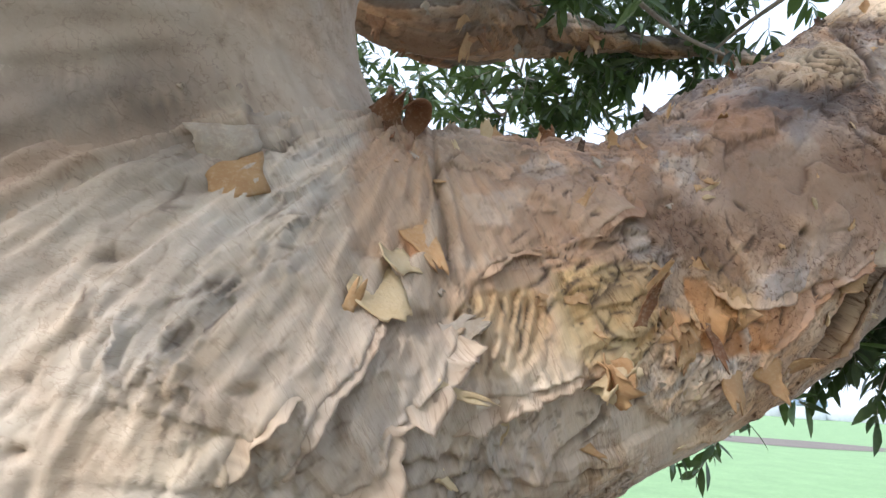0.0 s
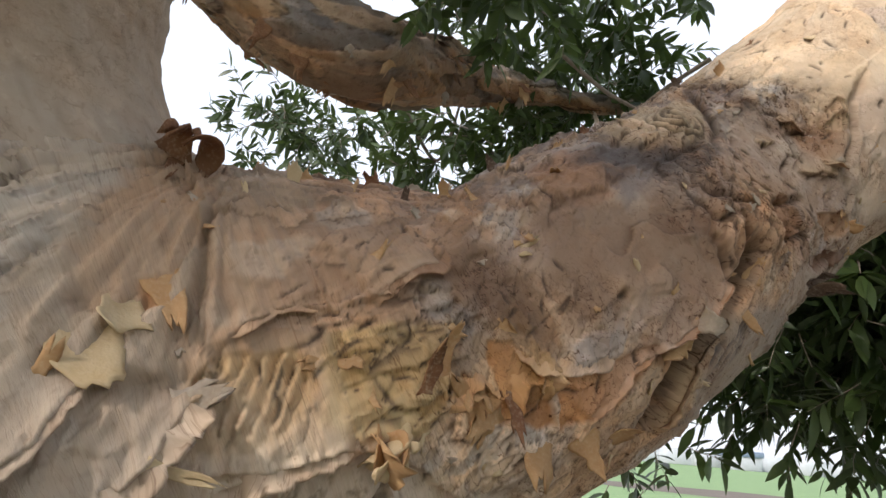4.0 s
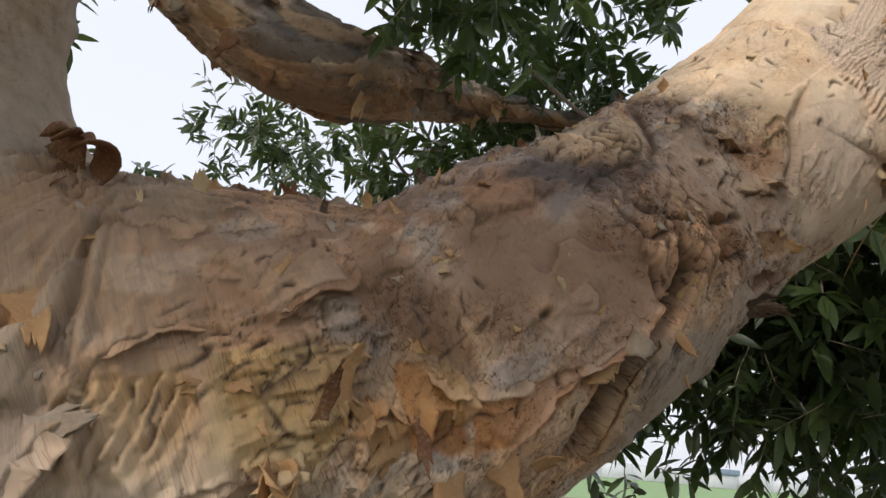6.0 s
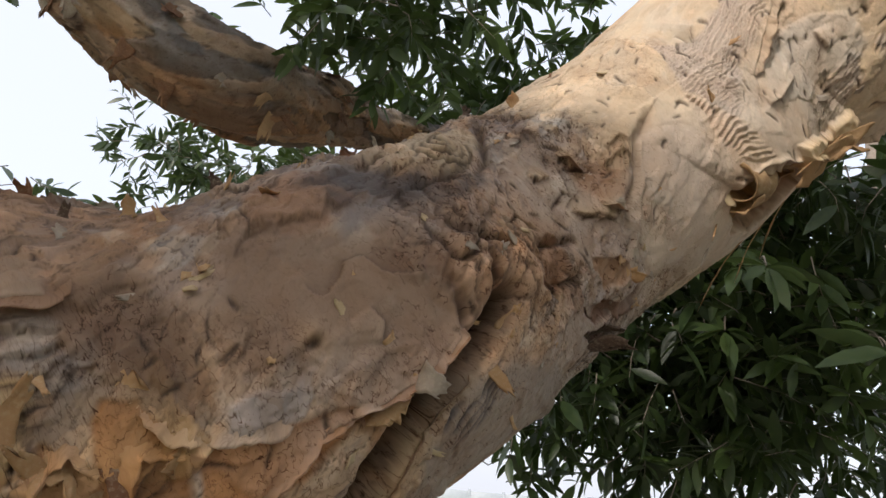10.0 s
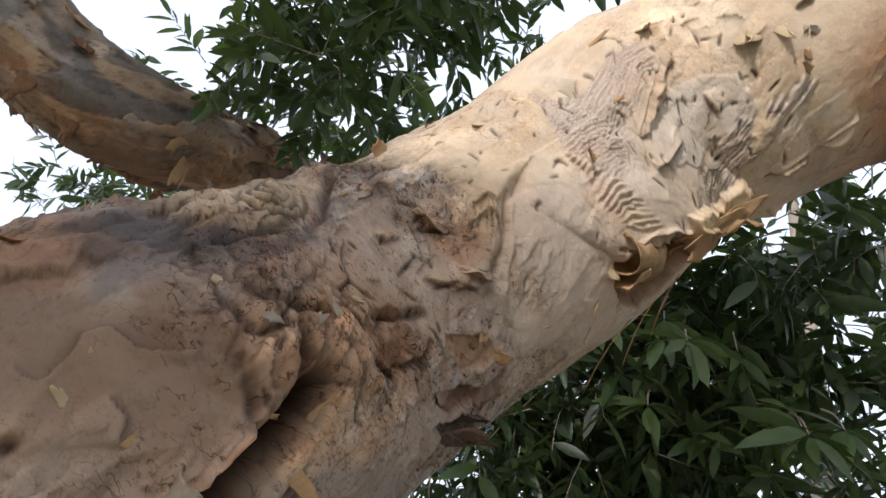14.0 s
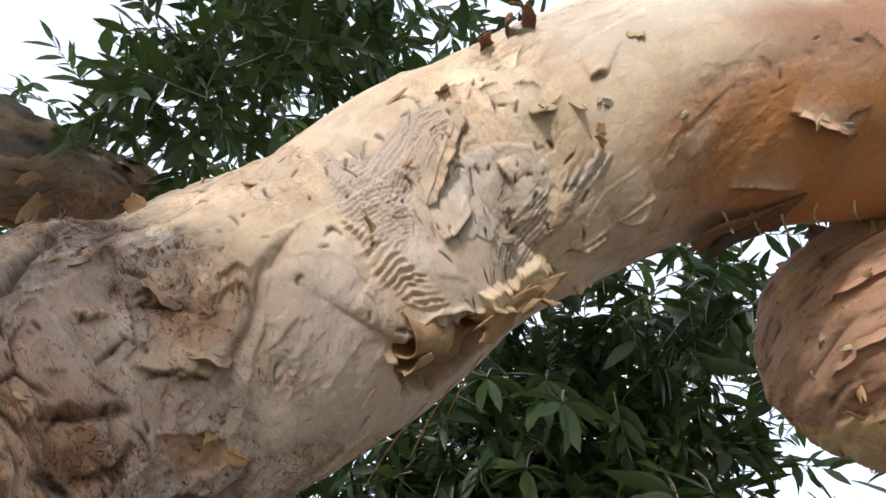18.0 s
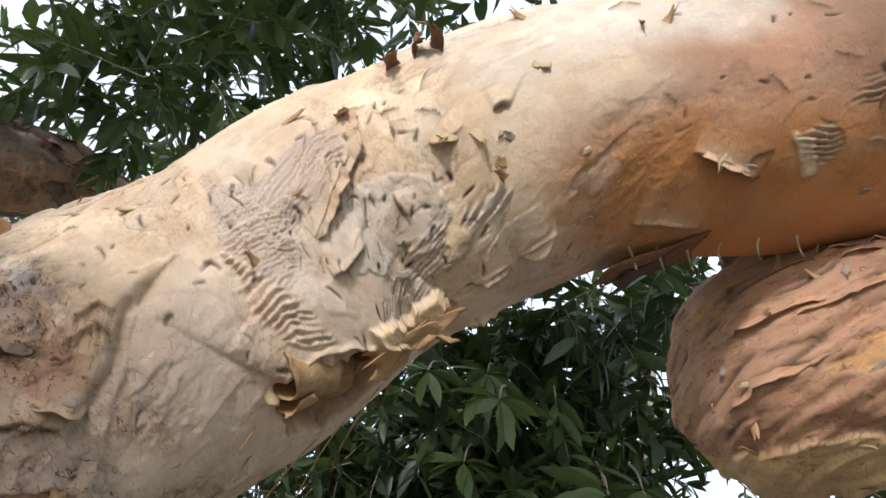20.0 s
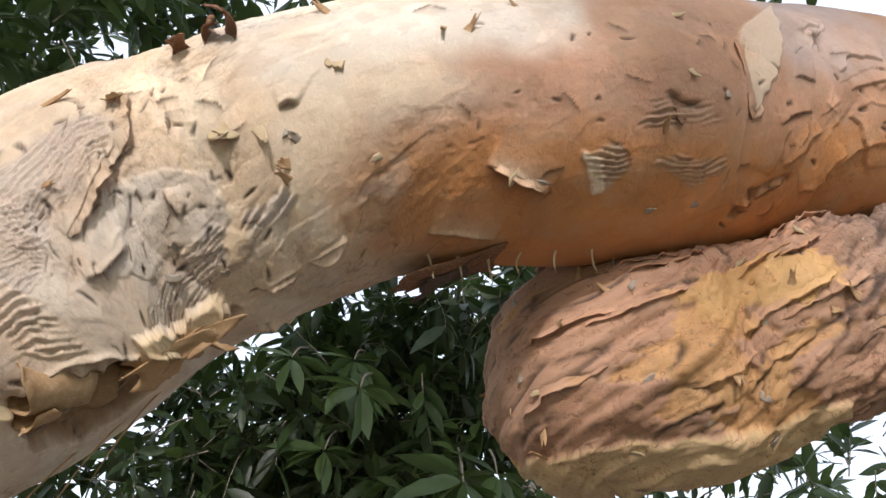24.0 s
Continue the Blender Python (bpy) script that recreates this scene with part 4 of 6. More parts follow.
for k in range(70):
    f = rng.uniform(0, 1)
    s = 2.718 + (2.790 - 2.718) * f + rng.normal(0, 0.006)
    v = -48 + (-56 - -48) * f + rng.normal(0, 5)
    limb.bump(s, v, rng.choice((-0.006, 0.005)), 0.0035, 0.0028, ((0.50, 0.30, 0.12), (0.20, 0.11, 0.05), (0.60, 0.42, 0.21))[k % 3], 0.8)
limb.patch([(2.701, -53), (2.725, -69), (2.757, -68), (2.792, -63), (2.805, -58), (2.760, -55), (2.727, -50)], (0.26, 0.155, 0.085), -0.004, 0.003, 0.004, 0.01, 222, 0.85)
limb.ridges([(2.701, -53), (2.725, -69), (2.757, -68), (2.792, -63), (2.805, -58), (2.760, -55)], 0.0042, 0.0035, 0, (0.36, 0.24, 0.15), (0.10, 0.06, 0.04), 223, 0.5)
limb.edge([(2.801, -9), (2.833, -5), (2.871, 2), (2.886, 23)], 0.004, 0.02, (0.52, 0.42, 0.32), 0.003, 220, 0.001, (0.3, 0.23, 0.17))
limb.patch([(2.829, -6), (2.875, -6), (2.931, -14), (2.928, -29), (2.857, -36), (2.786, -19)], (0.57, 0.51, 0.44), 0.001, 0.006, 0.012, 0.03, 221, 0.7)
limb.shingles(80, 2.757, 2.957, -40, 22, 35, 35, 0.013, 0.0011, 5100, 0.010, 0.12, 0.35)
limb.shingles(40, 2.510, 2.650, 20, 70, 30, 30, 0.014, 0.002, 5300, 0.010, 0.12, 0.3)
for n, pts in enumerate(([(2.891, -15), (2.891, -19), (2.894, -24)], [(2.788, -20), (2.815, -22), (2.841, -23)], [(2.919, -57), (2.941, -56), (2.954, -57)], [(2.886, -81), (2.910, -75), (2.928, -86)], [(2.961, -56), (2.975, -56), (2.996, -56)], [(2.985, -5), (2.992, -5), (2.996, -7)], [(3.061, -68), (3.091, -72), (3.117, -75)], [(3.104, -44), (3.126, -49), (3.149, -56)])):
    limb.edge(pts, 0.0045, 0.012, (0.56, 0.45, 0.34), 0.002, 230 + n, 0.001, (0.13, 0.08, 0.06))

# the smooth orange stretch
limb.ridges([(3.172, -40), (3.203, -37), (3.211, -47), (3.190, -56), (3.176, -46)], 0.005, 0.003, 0, (0.52, 0.40, 0.30), (0.22, 0.13, 0.09), 240, 0.8)
limb.patch([(3.172, -40), (3.185, -41), (3.194, -55), (3.185, -56)], (0.66, 0.54, 0.40), 0.0015, 0.001, 0.003, 0.008, 241, 0.9)
limb.ridges([(3.211, -31), (3.224, -21), (3.262, -23), (3.267, -28), (3.233, -31)], 0.005, 0.003, 10, (0.40, 0.27, 0.18), (0.18, 0.10, 0.07), 242, 0.8)
limb.ridges([(3.220, -42), (3.275, -39), (3.284, -45), (3.254, -53), (3.224, -46)], 0.005, 0.0025, 0, (0.44, 0.29, 0.19), (0.22, 0.13, 0.08), 243, 0.8)
limb.groove([(3.233, -18), (3.241, -23), (3.254, -24)], 0.004, 0.003, DARK, 0.002, 244, 0.8)
limb.edge([(3.313, -60), (3.301, -40), (3.305, -19), (3.322, 7)], 0.005, 0.03, None, 0.002, 245, 0.0, (0.30, 0.20, 0.13))
limb.patch([(3.313, 4), (3.389, 28), (3.368, 2), (3.335, -16), (3.313, -26)], (0.62, 0.50, 0.38), 0.002, 0.002, 0.006, 0.02, 246, 0.8)
limb.groove([(3.318, -67), (3.330, -56), (3.368, -50)], 0.007, 0.004, (0.14, 0.09, 0.06), 0.004, 247, 0.85)
limb.shingles(70, 3.082, 3.481, -70, 0, 5, 40, 0.012, 0.0009, 5600, 0.010, 0.12, 0.3)
limb.shingles(40, 2.971, 3.309, -8, 40, 20, 50, 0.010, 0.0016, 5800, 0.010, 0.12, 0.4)
limb.shingles(50, 3.335, 3.535, -60, 10, 15, 25, 0.03, 0.003, 5900, 0.012, 0.15, 0.5)

# fine splits
limb.cracks(30, 1.890, 1.980, -40, 30, 55, 10, 0.018, 7000, 0.0010, 0.0006)
limb.cracks(23, 2.026, 2.175, -20, 50, 30, 40, 0.016, 7100, 0.0016, 0.0009)
limb.cracks(30, 2.093, 2.278, -40, 6, 60, 40, 0.016, 7200, 0.0016, 0.0009)
limb.cracks(26, 2.372, 2.589, -40, 24, 90, 35, 0.018, 7300, 0.0016, 0.0009)
limb.cracks(20, 2.260, 2.416, 20, 70, 20, 30, 0.022, 7400, 0.0016, 0.0009)
limb.cracks(44, 2.510, 2.750, -40, 60, 30, 40, 0.012, 7500, 0.0016, 0.0009)
limb.cracks(70, 2.753, 2.957, -60, 22, 40, 30, 0.013, 7600, 0.0016, 0.0009)
limb.cracks(36, 2.982, 3.481, -75, 10, 10, 40, 0.010, 7700, 0.0016, 0.0009)

UPPER_NODES = [(-0.62, -0.0, 1.42, 0.22), (-0.465, -0.141, 1.642, 0.175), (-0.319, -0.211, 1.753, 0.157), (-0.236, -0.241, 1.85, 0.138), (-0.166, -0.253, 1.979, 0.118), (-0.081, -0.242, 2.243, 0.105), (0.017, -0.17, 2.9, 0.1)]
upper = Tube(UPPER_NODES, 0.0032, 260)
STUB_NODES = [(1.125, 0.035, 1.945, 0.05), (1.057, -0.018, 1.95, 0.09), (1.004, -0.071, 1.949, 0.106), (0.991, -0.119, 1.946, 0.106), (1.006, -0.161, 1.943, 0.101), (1.04, -0.202, 1.948, 0.092), (1.074, -0.242, 1.96, 0.084), (1.124, -0.275, 1.981, 0.08), (1.236, -0.311, 2.025, 0.085), (1.495, -0.385, 2.123, 0.09)]
stub = Tube(STUB_NODES, 0.0020, 300, ref=(0, 0, -1.0))
BACK_NODES = [(-1.0, 0.95, 3.45, 0.15), (-0.68, 1.03, 2.94, 0.15), (-0.43, 1.06, 2.73, 0.145), (-0.24, 1.13, 2.675, 0.145), (-0.108, 1.27, 2.725, 0.142), (0.033, 1.42, 2.806, 0.115), (0.192, 1.56, 2.867, 0.08), (0.373, 1.68, 2.927, 0.05), (0.576, 1.8, 2.978, 0.042), (1.01, 2.0, 3.054, 0.035), (1.6, 2.3, 3.1, 0.03)]
back = Tube(BACK_NODES, 0.006, 150)


def join_smoothly(tube, others, reach, k=0.10, most=0.11):
    """Swells a limb's bark where it meets other limbs, so that they grow out of one another."""
    pts = tube.c[:, None] + tube.dir * tube.r[:, None, None]
    rows = np.nonzero(reach)[0]
    sub = pts[rows].reshape(-1, 3)
    out = tube.dir[rows].reshape(-1, 3)
    h = np.zeros(len(sub))
    for _ in range(5):
        p = sub + out * h[:, None]
        d = np.full(len(sub), 9.0)
        for o in others:
            for c, r in zip(o.c[:: max(1, len(o.c) // 60)], o.r[:: max(1, len(o.c) // 60)]):
                d = np.minimum(d, np.linalg.norm(p - c, axis=1) - r)
        mix = np.clip(0.5 + 0.5 * (d - h) / k, 0, 1)
        f = d * (1 - mix) + h * mix - k * mix * (1 - mix)
        h = np.clip(h - 0.7 * f, 0, most)
    ease = smooth(np.convolve(reach.astype(float), np.ones(81) / 81, 'same'), 0.5, 1.0)[rows]
    tube.H[rows] += h.reshape(len(rows), -1) * ease[:, None]


join_smoothly(limb, [upper], (limb.c[:, 0] < 0.05) & (limb.c[:, 2] > 1.2))
join_smoothly(upper, [limb], upper.s < 1.1)

upper.col[:] = np.array((0.46, 0.39, 0.32)) * (1 + 0.16 * fbm(upper.S / 0.06, upper.W / 0.06, 300, 5))[..., None]
upper.tint((slice(None), slice(None)), smooth(fbm(upper.S / 0.15, upper.W / 0.08, 303, 4), 0.05, 0.35) * 0.5, (0.44, 0.33, 0.24))
upper.shingles(120, 0.1, 1.2, -60, 60, 20, 30, 0.04, 0.002, 6000, None, 0.1, 0.3)

sn = fbm(stub.S / 0.07 + stub.W / 0.09, stub.W / 0.05 - stub.S / 0.10, 310, 4)
whole = np.ones(stub.S.shape)
stub.col[:] = np.array((0.46, 0.28, 0.185))
stub.tint((slice(None), slice(None)), smooth(sn, 0.03, 0.07) * 0.85, (0.58, 0.34, 0.15))
stub.tint((slice(None), slice(None)), smooth(stub.S + 0.06 * sn, 0.34, 0.44) * 0.85, (0.24, 0.175, 0.14))
stub.H += 0.010 * fbm(stub.S / 0.09, stub.W / 0.09, 311, 3) + 0.003 * fbm(stub.S / 0.012, stub.W / 0.02, 312, 3) - 0.0026 * smooth(sn, 0.03, 0.05)
stub.terraces(whole, 0.10, 0.016, 9, 0.0010, 313, 0.10, 0.5, 0.65)
stub.terraces(smooth(stub.S, 0.34, 0.48), 0.14, 0.022, 9, 0.0030, 315, 0.25, 0.9, 0.45)
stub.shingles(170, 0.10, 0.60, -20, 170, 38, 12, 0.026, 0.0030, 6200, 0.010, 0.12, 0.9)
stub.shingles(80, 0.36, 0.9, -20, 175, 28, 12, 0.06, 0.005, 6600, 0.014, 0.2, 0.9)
stub.cracks(150, 0.12, 0.62, -10, 165, 40, 10, 0.035, 7800, 0.003, 0.0014)
stub.patch([(0.27, 106), (0.31, 116), (0.37, 114), (0.39, 98), (0.36, 86), (0.32, 92), (0.30, 84), (0.28, 94)], (0.64, 0.40, 0.17), 0.001, 0.001, 0.014, 0.014, 320, 0.9)
stub.patch([(0.16, 42), (0.25, 36), (0.36, 28), (0.36, -5), (0.16, -5)], (0.62, 0.46, 0.26), 0.003, 0.002, 0.014, 0.015, 321, 0.9, 0.001)

back.col[:] = np.array((0.34, 0.275, 0.225)) * (1 + 0.5 * fbm(back.S / 0.10, back.W / 0.06, 330, 4))[..., None]
back.tint((slice(None), slice(None)), smooth(back.V + 120 * fbm(back.S / 0.12, back.W / 0.1, 331, 3), 12, 30) * 0.8, (0.12, 0.105, 0.095))
back.tint((slice(None), slice(None)), smooth(-back.V + 60 * fbm(back.S / 0.1, back.W / 0.1, 332, 3), 10, 50) * 0.7, (0.34, 0.19, 0.10))
back.H += 0.010 * fbm(back.S / 0.20, back.W / 0.06, 333, 3)
back.flakes(np.ones(back.S.shape), 0.24, 0.07, 10, 0.016, 335, 0.42, 0.95)
back.flakes(np.ones(back.S.shape), 0.09, 0.04, -20, 0.007, 336, 0.22, 0.7)
back.shingles(120, 0.2, 2.2, -120, 110, 75, 30, 0.07, 0.006, 6800, 0.03, 0.25, 0.5)

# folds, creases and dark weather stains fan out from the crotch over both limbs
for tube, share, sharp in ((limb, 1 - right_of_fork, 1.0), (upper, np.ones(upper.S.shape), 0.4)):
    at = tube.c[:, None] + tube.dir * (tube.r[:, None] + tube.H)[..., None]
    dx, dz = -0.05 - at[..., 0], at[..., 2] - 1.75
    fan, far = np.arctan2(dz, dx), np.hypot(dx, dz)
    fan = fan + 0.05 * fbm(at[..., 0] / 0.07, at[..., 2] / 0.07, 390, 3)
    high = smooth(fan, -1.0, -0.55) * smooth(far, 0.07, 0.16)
    folds = fbm(fan * 8, far / 0.16, 391, 3)
    fine = fbm(fan * 26, far / 0.045, 392, 3)
    crease = 1 - np.clip(np.abs(fbm(fan * 17, far / 0.035, 393, 2)) / 0.07, 0, 1)
    thin = fbm(fan * 62, far / 0.022, 394, 2)
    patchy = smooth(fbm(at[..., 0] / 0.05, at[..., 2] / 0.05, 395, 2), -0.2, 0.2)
    tube.H += share * (0.020 * high * folds + sharp * 0.0050 * fine + sharp * 0.0045 * (1 - high) * (0.3 + 0.7 * patchy) * crease + sharp * 0.0034 * thin * (0.3 + 0.7 * patchy))
    whole = (slice(None), slice(None))
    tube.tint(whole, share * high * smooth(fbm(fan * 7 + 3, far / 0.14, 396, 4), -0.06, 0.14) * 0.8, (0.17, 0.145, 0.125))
    tube.tint(whole, share * high * smooth(fbm(fan * 9 + 8, far / 0.2, 397, 3), 0.08, 0.3) * 0.6, (0.40, 0.28, 0.19))
    tube.tint(whole, share * smooth(fbm(at[..., 0] / 0.09, at[..., 2] / 0.06, 398, 3), 0.05, 0.3) * 0.35, (0.44, 0.37, 0.31))
    tube.tint(whole, share * (0.25 + 0.35 * smooth(fbm(at[..., 0] / 0.06, at[..., 2] / 0.05, 399, 4), -0.15, 0.2)), (0.37, 0.285, 0.21))
    # weathering and shade of the upper fan, both put in as darker colour
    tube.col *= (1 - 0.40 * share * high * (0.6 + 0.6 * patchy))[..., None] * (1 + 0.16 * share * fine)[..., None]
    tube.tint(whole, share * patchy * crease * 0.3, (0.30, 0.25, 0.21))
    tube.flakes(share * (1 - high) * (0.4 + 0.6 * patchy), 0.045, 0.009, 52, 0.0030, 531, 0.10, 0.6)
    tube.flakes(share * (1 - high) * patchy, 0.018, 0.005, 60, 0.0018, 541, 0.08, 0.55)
    tube.rough[:] = np.where(share > 0.5, 0.3, tube.rough)

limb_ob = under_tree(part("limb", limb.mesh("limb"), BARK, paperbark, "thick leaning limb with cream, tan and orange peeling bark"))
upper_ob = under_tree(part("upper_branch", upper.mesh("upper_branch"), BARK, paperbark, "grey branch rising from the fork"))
stub_ob = under_tree(part("lower_limb", stub.mesh("lower_limb"), BARK, paperbark, "short swollen limb with brick-orange fibrous bark"))
back_ob = under_tree(part("back_branch", back.mesh("back_branch"), BARK, paperbark, "darker branch behind with ragged bark"))


# ---- loose bark ----
def sheet_mesh(name, length, width, lift, roll, ragged, seed, taper=0.3, cup=0.0, nx=12, ny=8, thick=0.0009):
    """A thin torn sheet that leaves its base at an angle and curls. x: away from the base, y: along the base, z: out of the bark."""
    rng = np.random.default_rng(seed)
    ph = rng.uniform(0, 9, 6)
    rows = []
    ang, x, z = radians(lift), 0.0, 0.0
    for i in range(nx + 1):
        f = i / nx
        half = 0.5 * width * (1 - taper * f**1.5) * (1 + min(0.12, ragged) * math.sin(7 * f + ph[0]) + ragged * (0.05 * math.sin(17 * f + ph[1]) + 0.04 * math.sin(31 * f + ph[2])))
        row = []
        for j in range(ny + 1):
            g = 2 * j / ny - 1
            y = g * half + ragged * width * 0.12 * math.sin(5 * f + ph[1] + g)
            tear = ragged * length * f**2 * (0.22 * math.sin(3.1 * g + ph[2]) + 0.16 * math.sin(8.3 * g + ph[3]) + 0.07 * math.sin(17 * g + ph[4]) + 0.04 * math.sin(29 * g + ph[5]))
            bulge = cup * width * (1 - g * g) + 0.05 * width * math.sin(2.3 * g + 4 * f + ph[5])
            row.append(Vector((x + tear * math.cos(ang) - bulge * math.sin(ang) * f, y, z + tear * math.sin(ang) + bulge * math.cos(ang) * f)))
        rows.append(row)
        ang += radians(roll) / nx
        x += math.cos(ang) * length / nx
        z += math.sin(ang) * length / nx
    bm = bmesh.new()
    top = [[bm.verts.new(p) for p in row] for row in rows]
    low = []
    for i, row in enumerate(rows):
        line = []
        for j, p in enumerate(row):
            a = rows[min(i + 1, nx)][j] - rows[max(i - 1, 0)][j]
            b = rows[i][min(j + 1, ny)] - rows[i][max(j - 1, 0)]
            line.append(bm.verts.new(p - a.cross(b).normalized() * thick))
        low.append(line)
    for i in range(nx):
        for j in range(ny):
            bm.faces.new((top[i][j], top[i + 1][j], top[i + 1][j + 1], top[i][j + 1]))
            bm.faces.new((low[i][j], low[i][j + 1], low[i + 1][j + 1], low[i + 1][j]))
    rim = [(i, 0) for i in range(nx + 1)] + [(nx, j) for j in range(1, ny + 1)] + [(i, ny) for i in range(nx - 1, -1, -1)] + [(0, j) for j in range(ny - 1, 0, -1)]
    for (a, b), (c, d) in zip(rim, rim[1:] + rim[:1]):
        bm.faces.new((top[a][b], low[a][b], low[c][d], top[c][d]))
    me = bpy.data.meshes.new(name)
    bm.to_mesh(me)
    bm.free()
    me.shade_smooth()
    return me


def on_bark(tube, s, v, heading, sink=0.001):
    """A pose on the bark: x leads away along the heading (degrees from the spine's way towards up), z points out."""
    p, out, along, round_ = tube.place(s, v, -sink)
    a = radians(heading)
    x = (along * math.cos(a) + round_ * math.sin(a)).normalized()
    x = (x - out * x.dot(out)).normalized()
    y = out.cross(x)
    m = Matrix((x, y, out)).transposed().to_4x4()
    m.translation = p
    return m


def peel(tube, parent, s, v, heading, length, width, lift, roll, mat, ragged=0.6, taper=0.3, cup=0.0, name="bark_flap", label=""):
    peel.count += 1
    if name == "bark_flap":
        lift, roll = 0.32 * lift, 0.4 * roll
    ob = part(name, sheet_mesh(name, length, width, lift, roll, ragged, peel.count, taper, cup), mat, parent, label)
    ob.matrix_local = Matrix.Translation(ROOT) @ Matrix.Translation(-ROOT) @ on_bark(tube, s, v, heading)
    return ob


def lip(tube, parent, pts, reach, lift, roll, name="bark_lip", label=""):
    """A torn overhanging edge of a sheet along a line of (s, v) points; the sheet lies to the left of the line's way."""
    peel.count += 1
    seed = peel.count
    line = spline([(s, tube.w(s, v)) for s, v in pts], 12)
    far = np.r_[0, np.cumsum(np.hypot(*np.diff(line, axis=0).T))]
    n = max(int(far[-1] / 0.0028), 6)
    at = np.linspace(0, far[-1], n)
    line = np.stack([np.interp(at, far, line[:, k]) for k in (0, 1)], 1)
    line += 0.0022 * np.stack([fbm(at / 0.012, at * 0 + seed, seed, 3), fbm(at / 0.012, at * 0 + seed + 7, seed, 3)], 1)
    way = np.gradient(line, axis=0)
    way /= np.linalg.norm(way, axis=1)[:, None] + 1e-9
    torn = 0.55 + 0.9 * np.clip(fbm(at / 0.014, at * 0 + 3 * seed, seed + 1, 4) + 0.5, 0, 1.2)
    end = np.clip(np.minimum(np.arange(n), n - 1 - np.arange(n)) / 3.0, 0.12, 1)
    across = 5
    rows = []
    for k in range(n):
        (s, w), (ds, dw) = line[k], way[k]
        s, w = s - 0.005 * dw, w + 0.005 * ds
        rad = float(np.interp(s, tube.s, tube.r))
        o, out, along, round_ = tube.place(s, math.degrees(w / rad), -0.0006)
        x = (along * dw - round_ * ds).normalized()
        ln = 0.005 + reach * torn[k] * end[k]
        ang, px, pz, row = radians(lift) * end[k], 0.0, 0.0, []
        for j in range(across + 1):
            row.append(o + x * px + out * pz)
            ang += radians(roll) / across * end[k] * (0.7 + 0.6 * torn[k] - 0.5)
            px += math.cos(ang) * ln / across
            pz += math.sin(ang) * ln / across
        rows.append((row, out))
    bm = bmesh.new()
    top = [[bm.verts.new(q) for q in row] for row, _ in rows]
    low = [[bm.verts.new(q - out * 0.0011) for q in row] for row, out in rows]
    for k in range(n - 1):
        for j in range(across):
            bm.faces.new((top[k][j], top[k + 1][j], top[k + 1][j + 1], top[k][j + 1]))
            bm.faces.new((low[k][j], low[k][j + 1], low[k + 1][j + 1], low[k + 1][j]))
        bm.faces.new((top[k][across], top[k + 1][across], low[k + 1][across], low[k][across]))
    me = bpy.data.meshes.new(name)
    bm.to_mesh(me)
    bm.free()
    me.shade_smooth()
    share = np.linspace(0, 1, across + 1)
    i = np.clip(np.searchsorted(tube.s, line[:, 0]), 0, len(tube.s) - 1)
    rad = tube.r[i]
    j = np.array([int(np.argmin(np.abs((tube.v - math.degrees(w / r) + 180) % 360 - 180))) for w, r in zip(line[:, 1], rad)])
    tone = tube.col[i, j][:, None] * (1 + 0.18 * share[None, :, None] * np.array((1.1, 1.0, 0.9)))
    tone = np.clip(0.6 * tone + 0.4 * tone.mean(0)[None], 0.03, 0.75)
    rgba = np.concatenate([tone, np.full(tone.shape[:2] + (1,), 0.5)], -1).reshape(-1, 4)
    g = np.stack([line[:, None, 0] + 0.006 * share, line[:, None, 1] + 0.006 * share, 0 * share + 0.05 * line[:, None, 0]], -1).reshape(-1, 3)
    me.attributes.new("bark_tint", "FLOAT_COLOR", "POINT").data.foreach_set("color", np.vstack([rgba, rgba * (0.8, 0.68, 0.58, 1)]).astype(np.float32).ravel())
    me.attributes.new("grain", "FLOAT_VECTOR", "POINT").data.foreach_set("vector", np.vstack([g, g]).astype(np.float32).ravel())
    return part(name, me, BARK, parent, label)


peel.count = 0
L = limb_ob
peel(limb, L, 1.988, 10, -70, 0.040, 0.032, 8, 25, PEEL_CREAM, 0.3, 0.35, 0.0, "bark_flap", "cream papery flap with a torn edge")
peel(limb, L, 2.011, 10, 200, 0.022, 0.024, 35, 150, PEEL_CREAM, 0.5, 0.2)
peel(limb, L, 1.951, 26.5, -84, 0.026, 0.031, 26, -40, PEEL_OCHRE, 0.08, 0.08, 0.08, "bark_sheet", "square tan flap peeling downwards")
peel(limb, L, 1.951, 29.5, -86, 0.020, 0.036, 14, -70, PEEL_GREY, 0.45, 0.2, 0.08, "bark_curl", "grey rolled sheet above the square flap")
peel(limb, L, 2.018, 52, 70, 0.044, 0.022, 50, 150, PEEL_RUST, 0.8, 0.75, 0.3, "bark_curl", "rusty brown curl in the fork")
peel(limb, L, 2.034, 50, 55, 0.048, 0.020, 35, 170, PEEL_RUST, 0.8, 0.75, 0.3, "bark_curl", "rusty brown curl in the fork")
peel(limb, L, 2.023, 54, 260, 0.032, 0.012, 20, -30, PEEL_RUST, 0.6, 0.7)
peel(limb, L, 2.020, -4, 10, 0.022, 0.016, 25, 40, PEEL_GREY, 0.9, 0.5)
peel(limb, L, 2.011, -12, -35, 0.030, 0.008, 30, 60, PEEL_CREAM, 0.9, 0.8)
peel(limb, L, 2.047, -20, -100, 0.022, 0.012, 20, 40, PEEL_CREAM, 0.9, 0.6)
peel(limb, L, 2.017, 18, -80, 0.035, 0.018, 15, 30, PEEL_TAN, 0.7, 0.6)
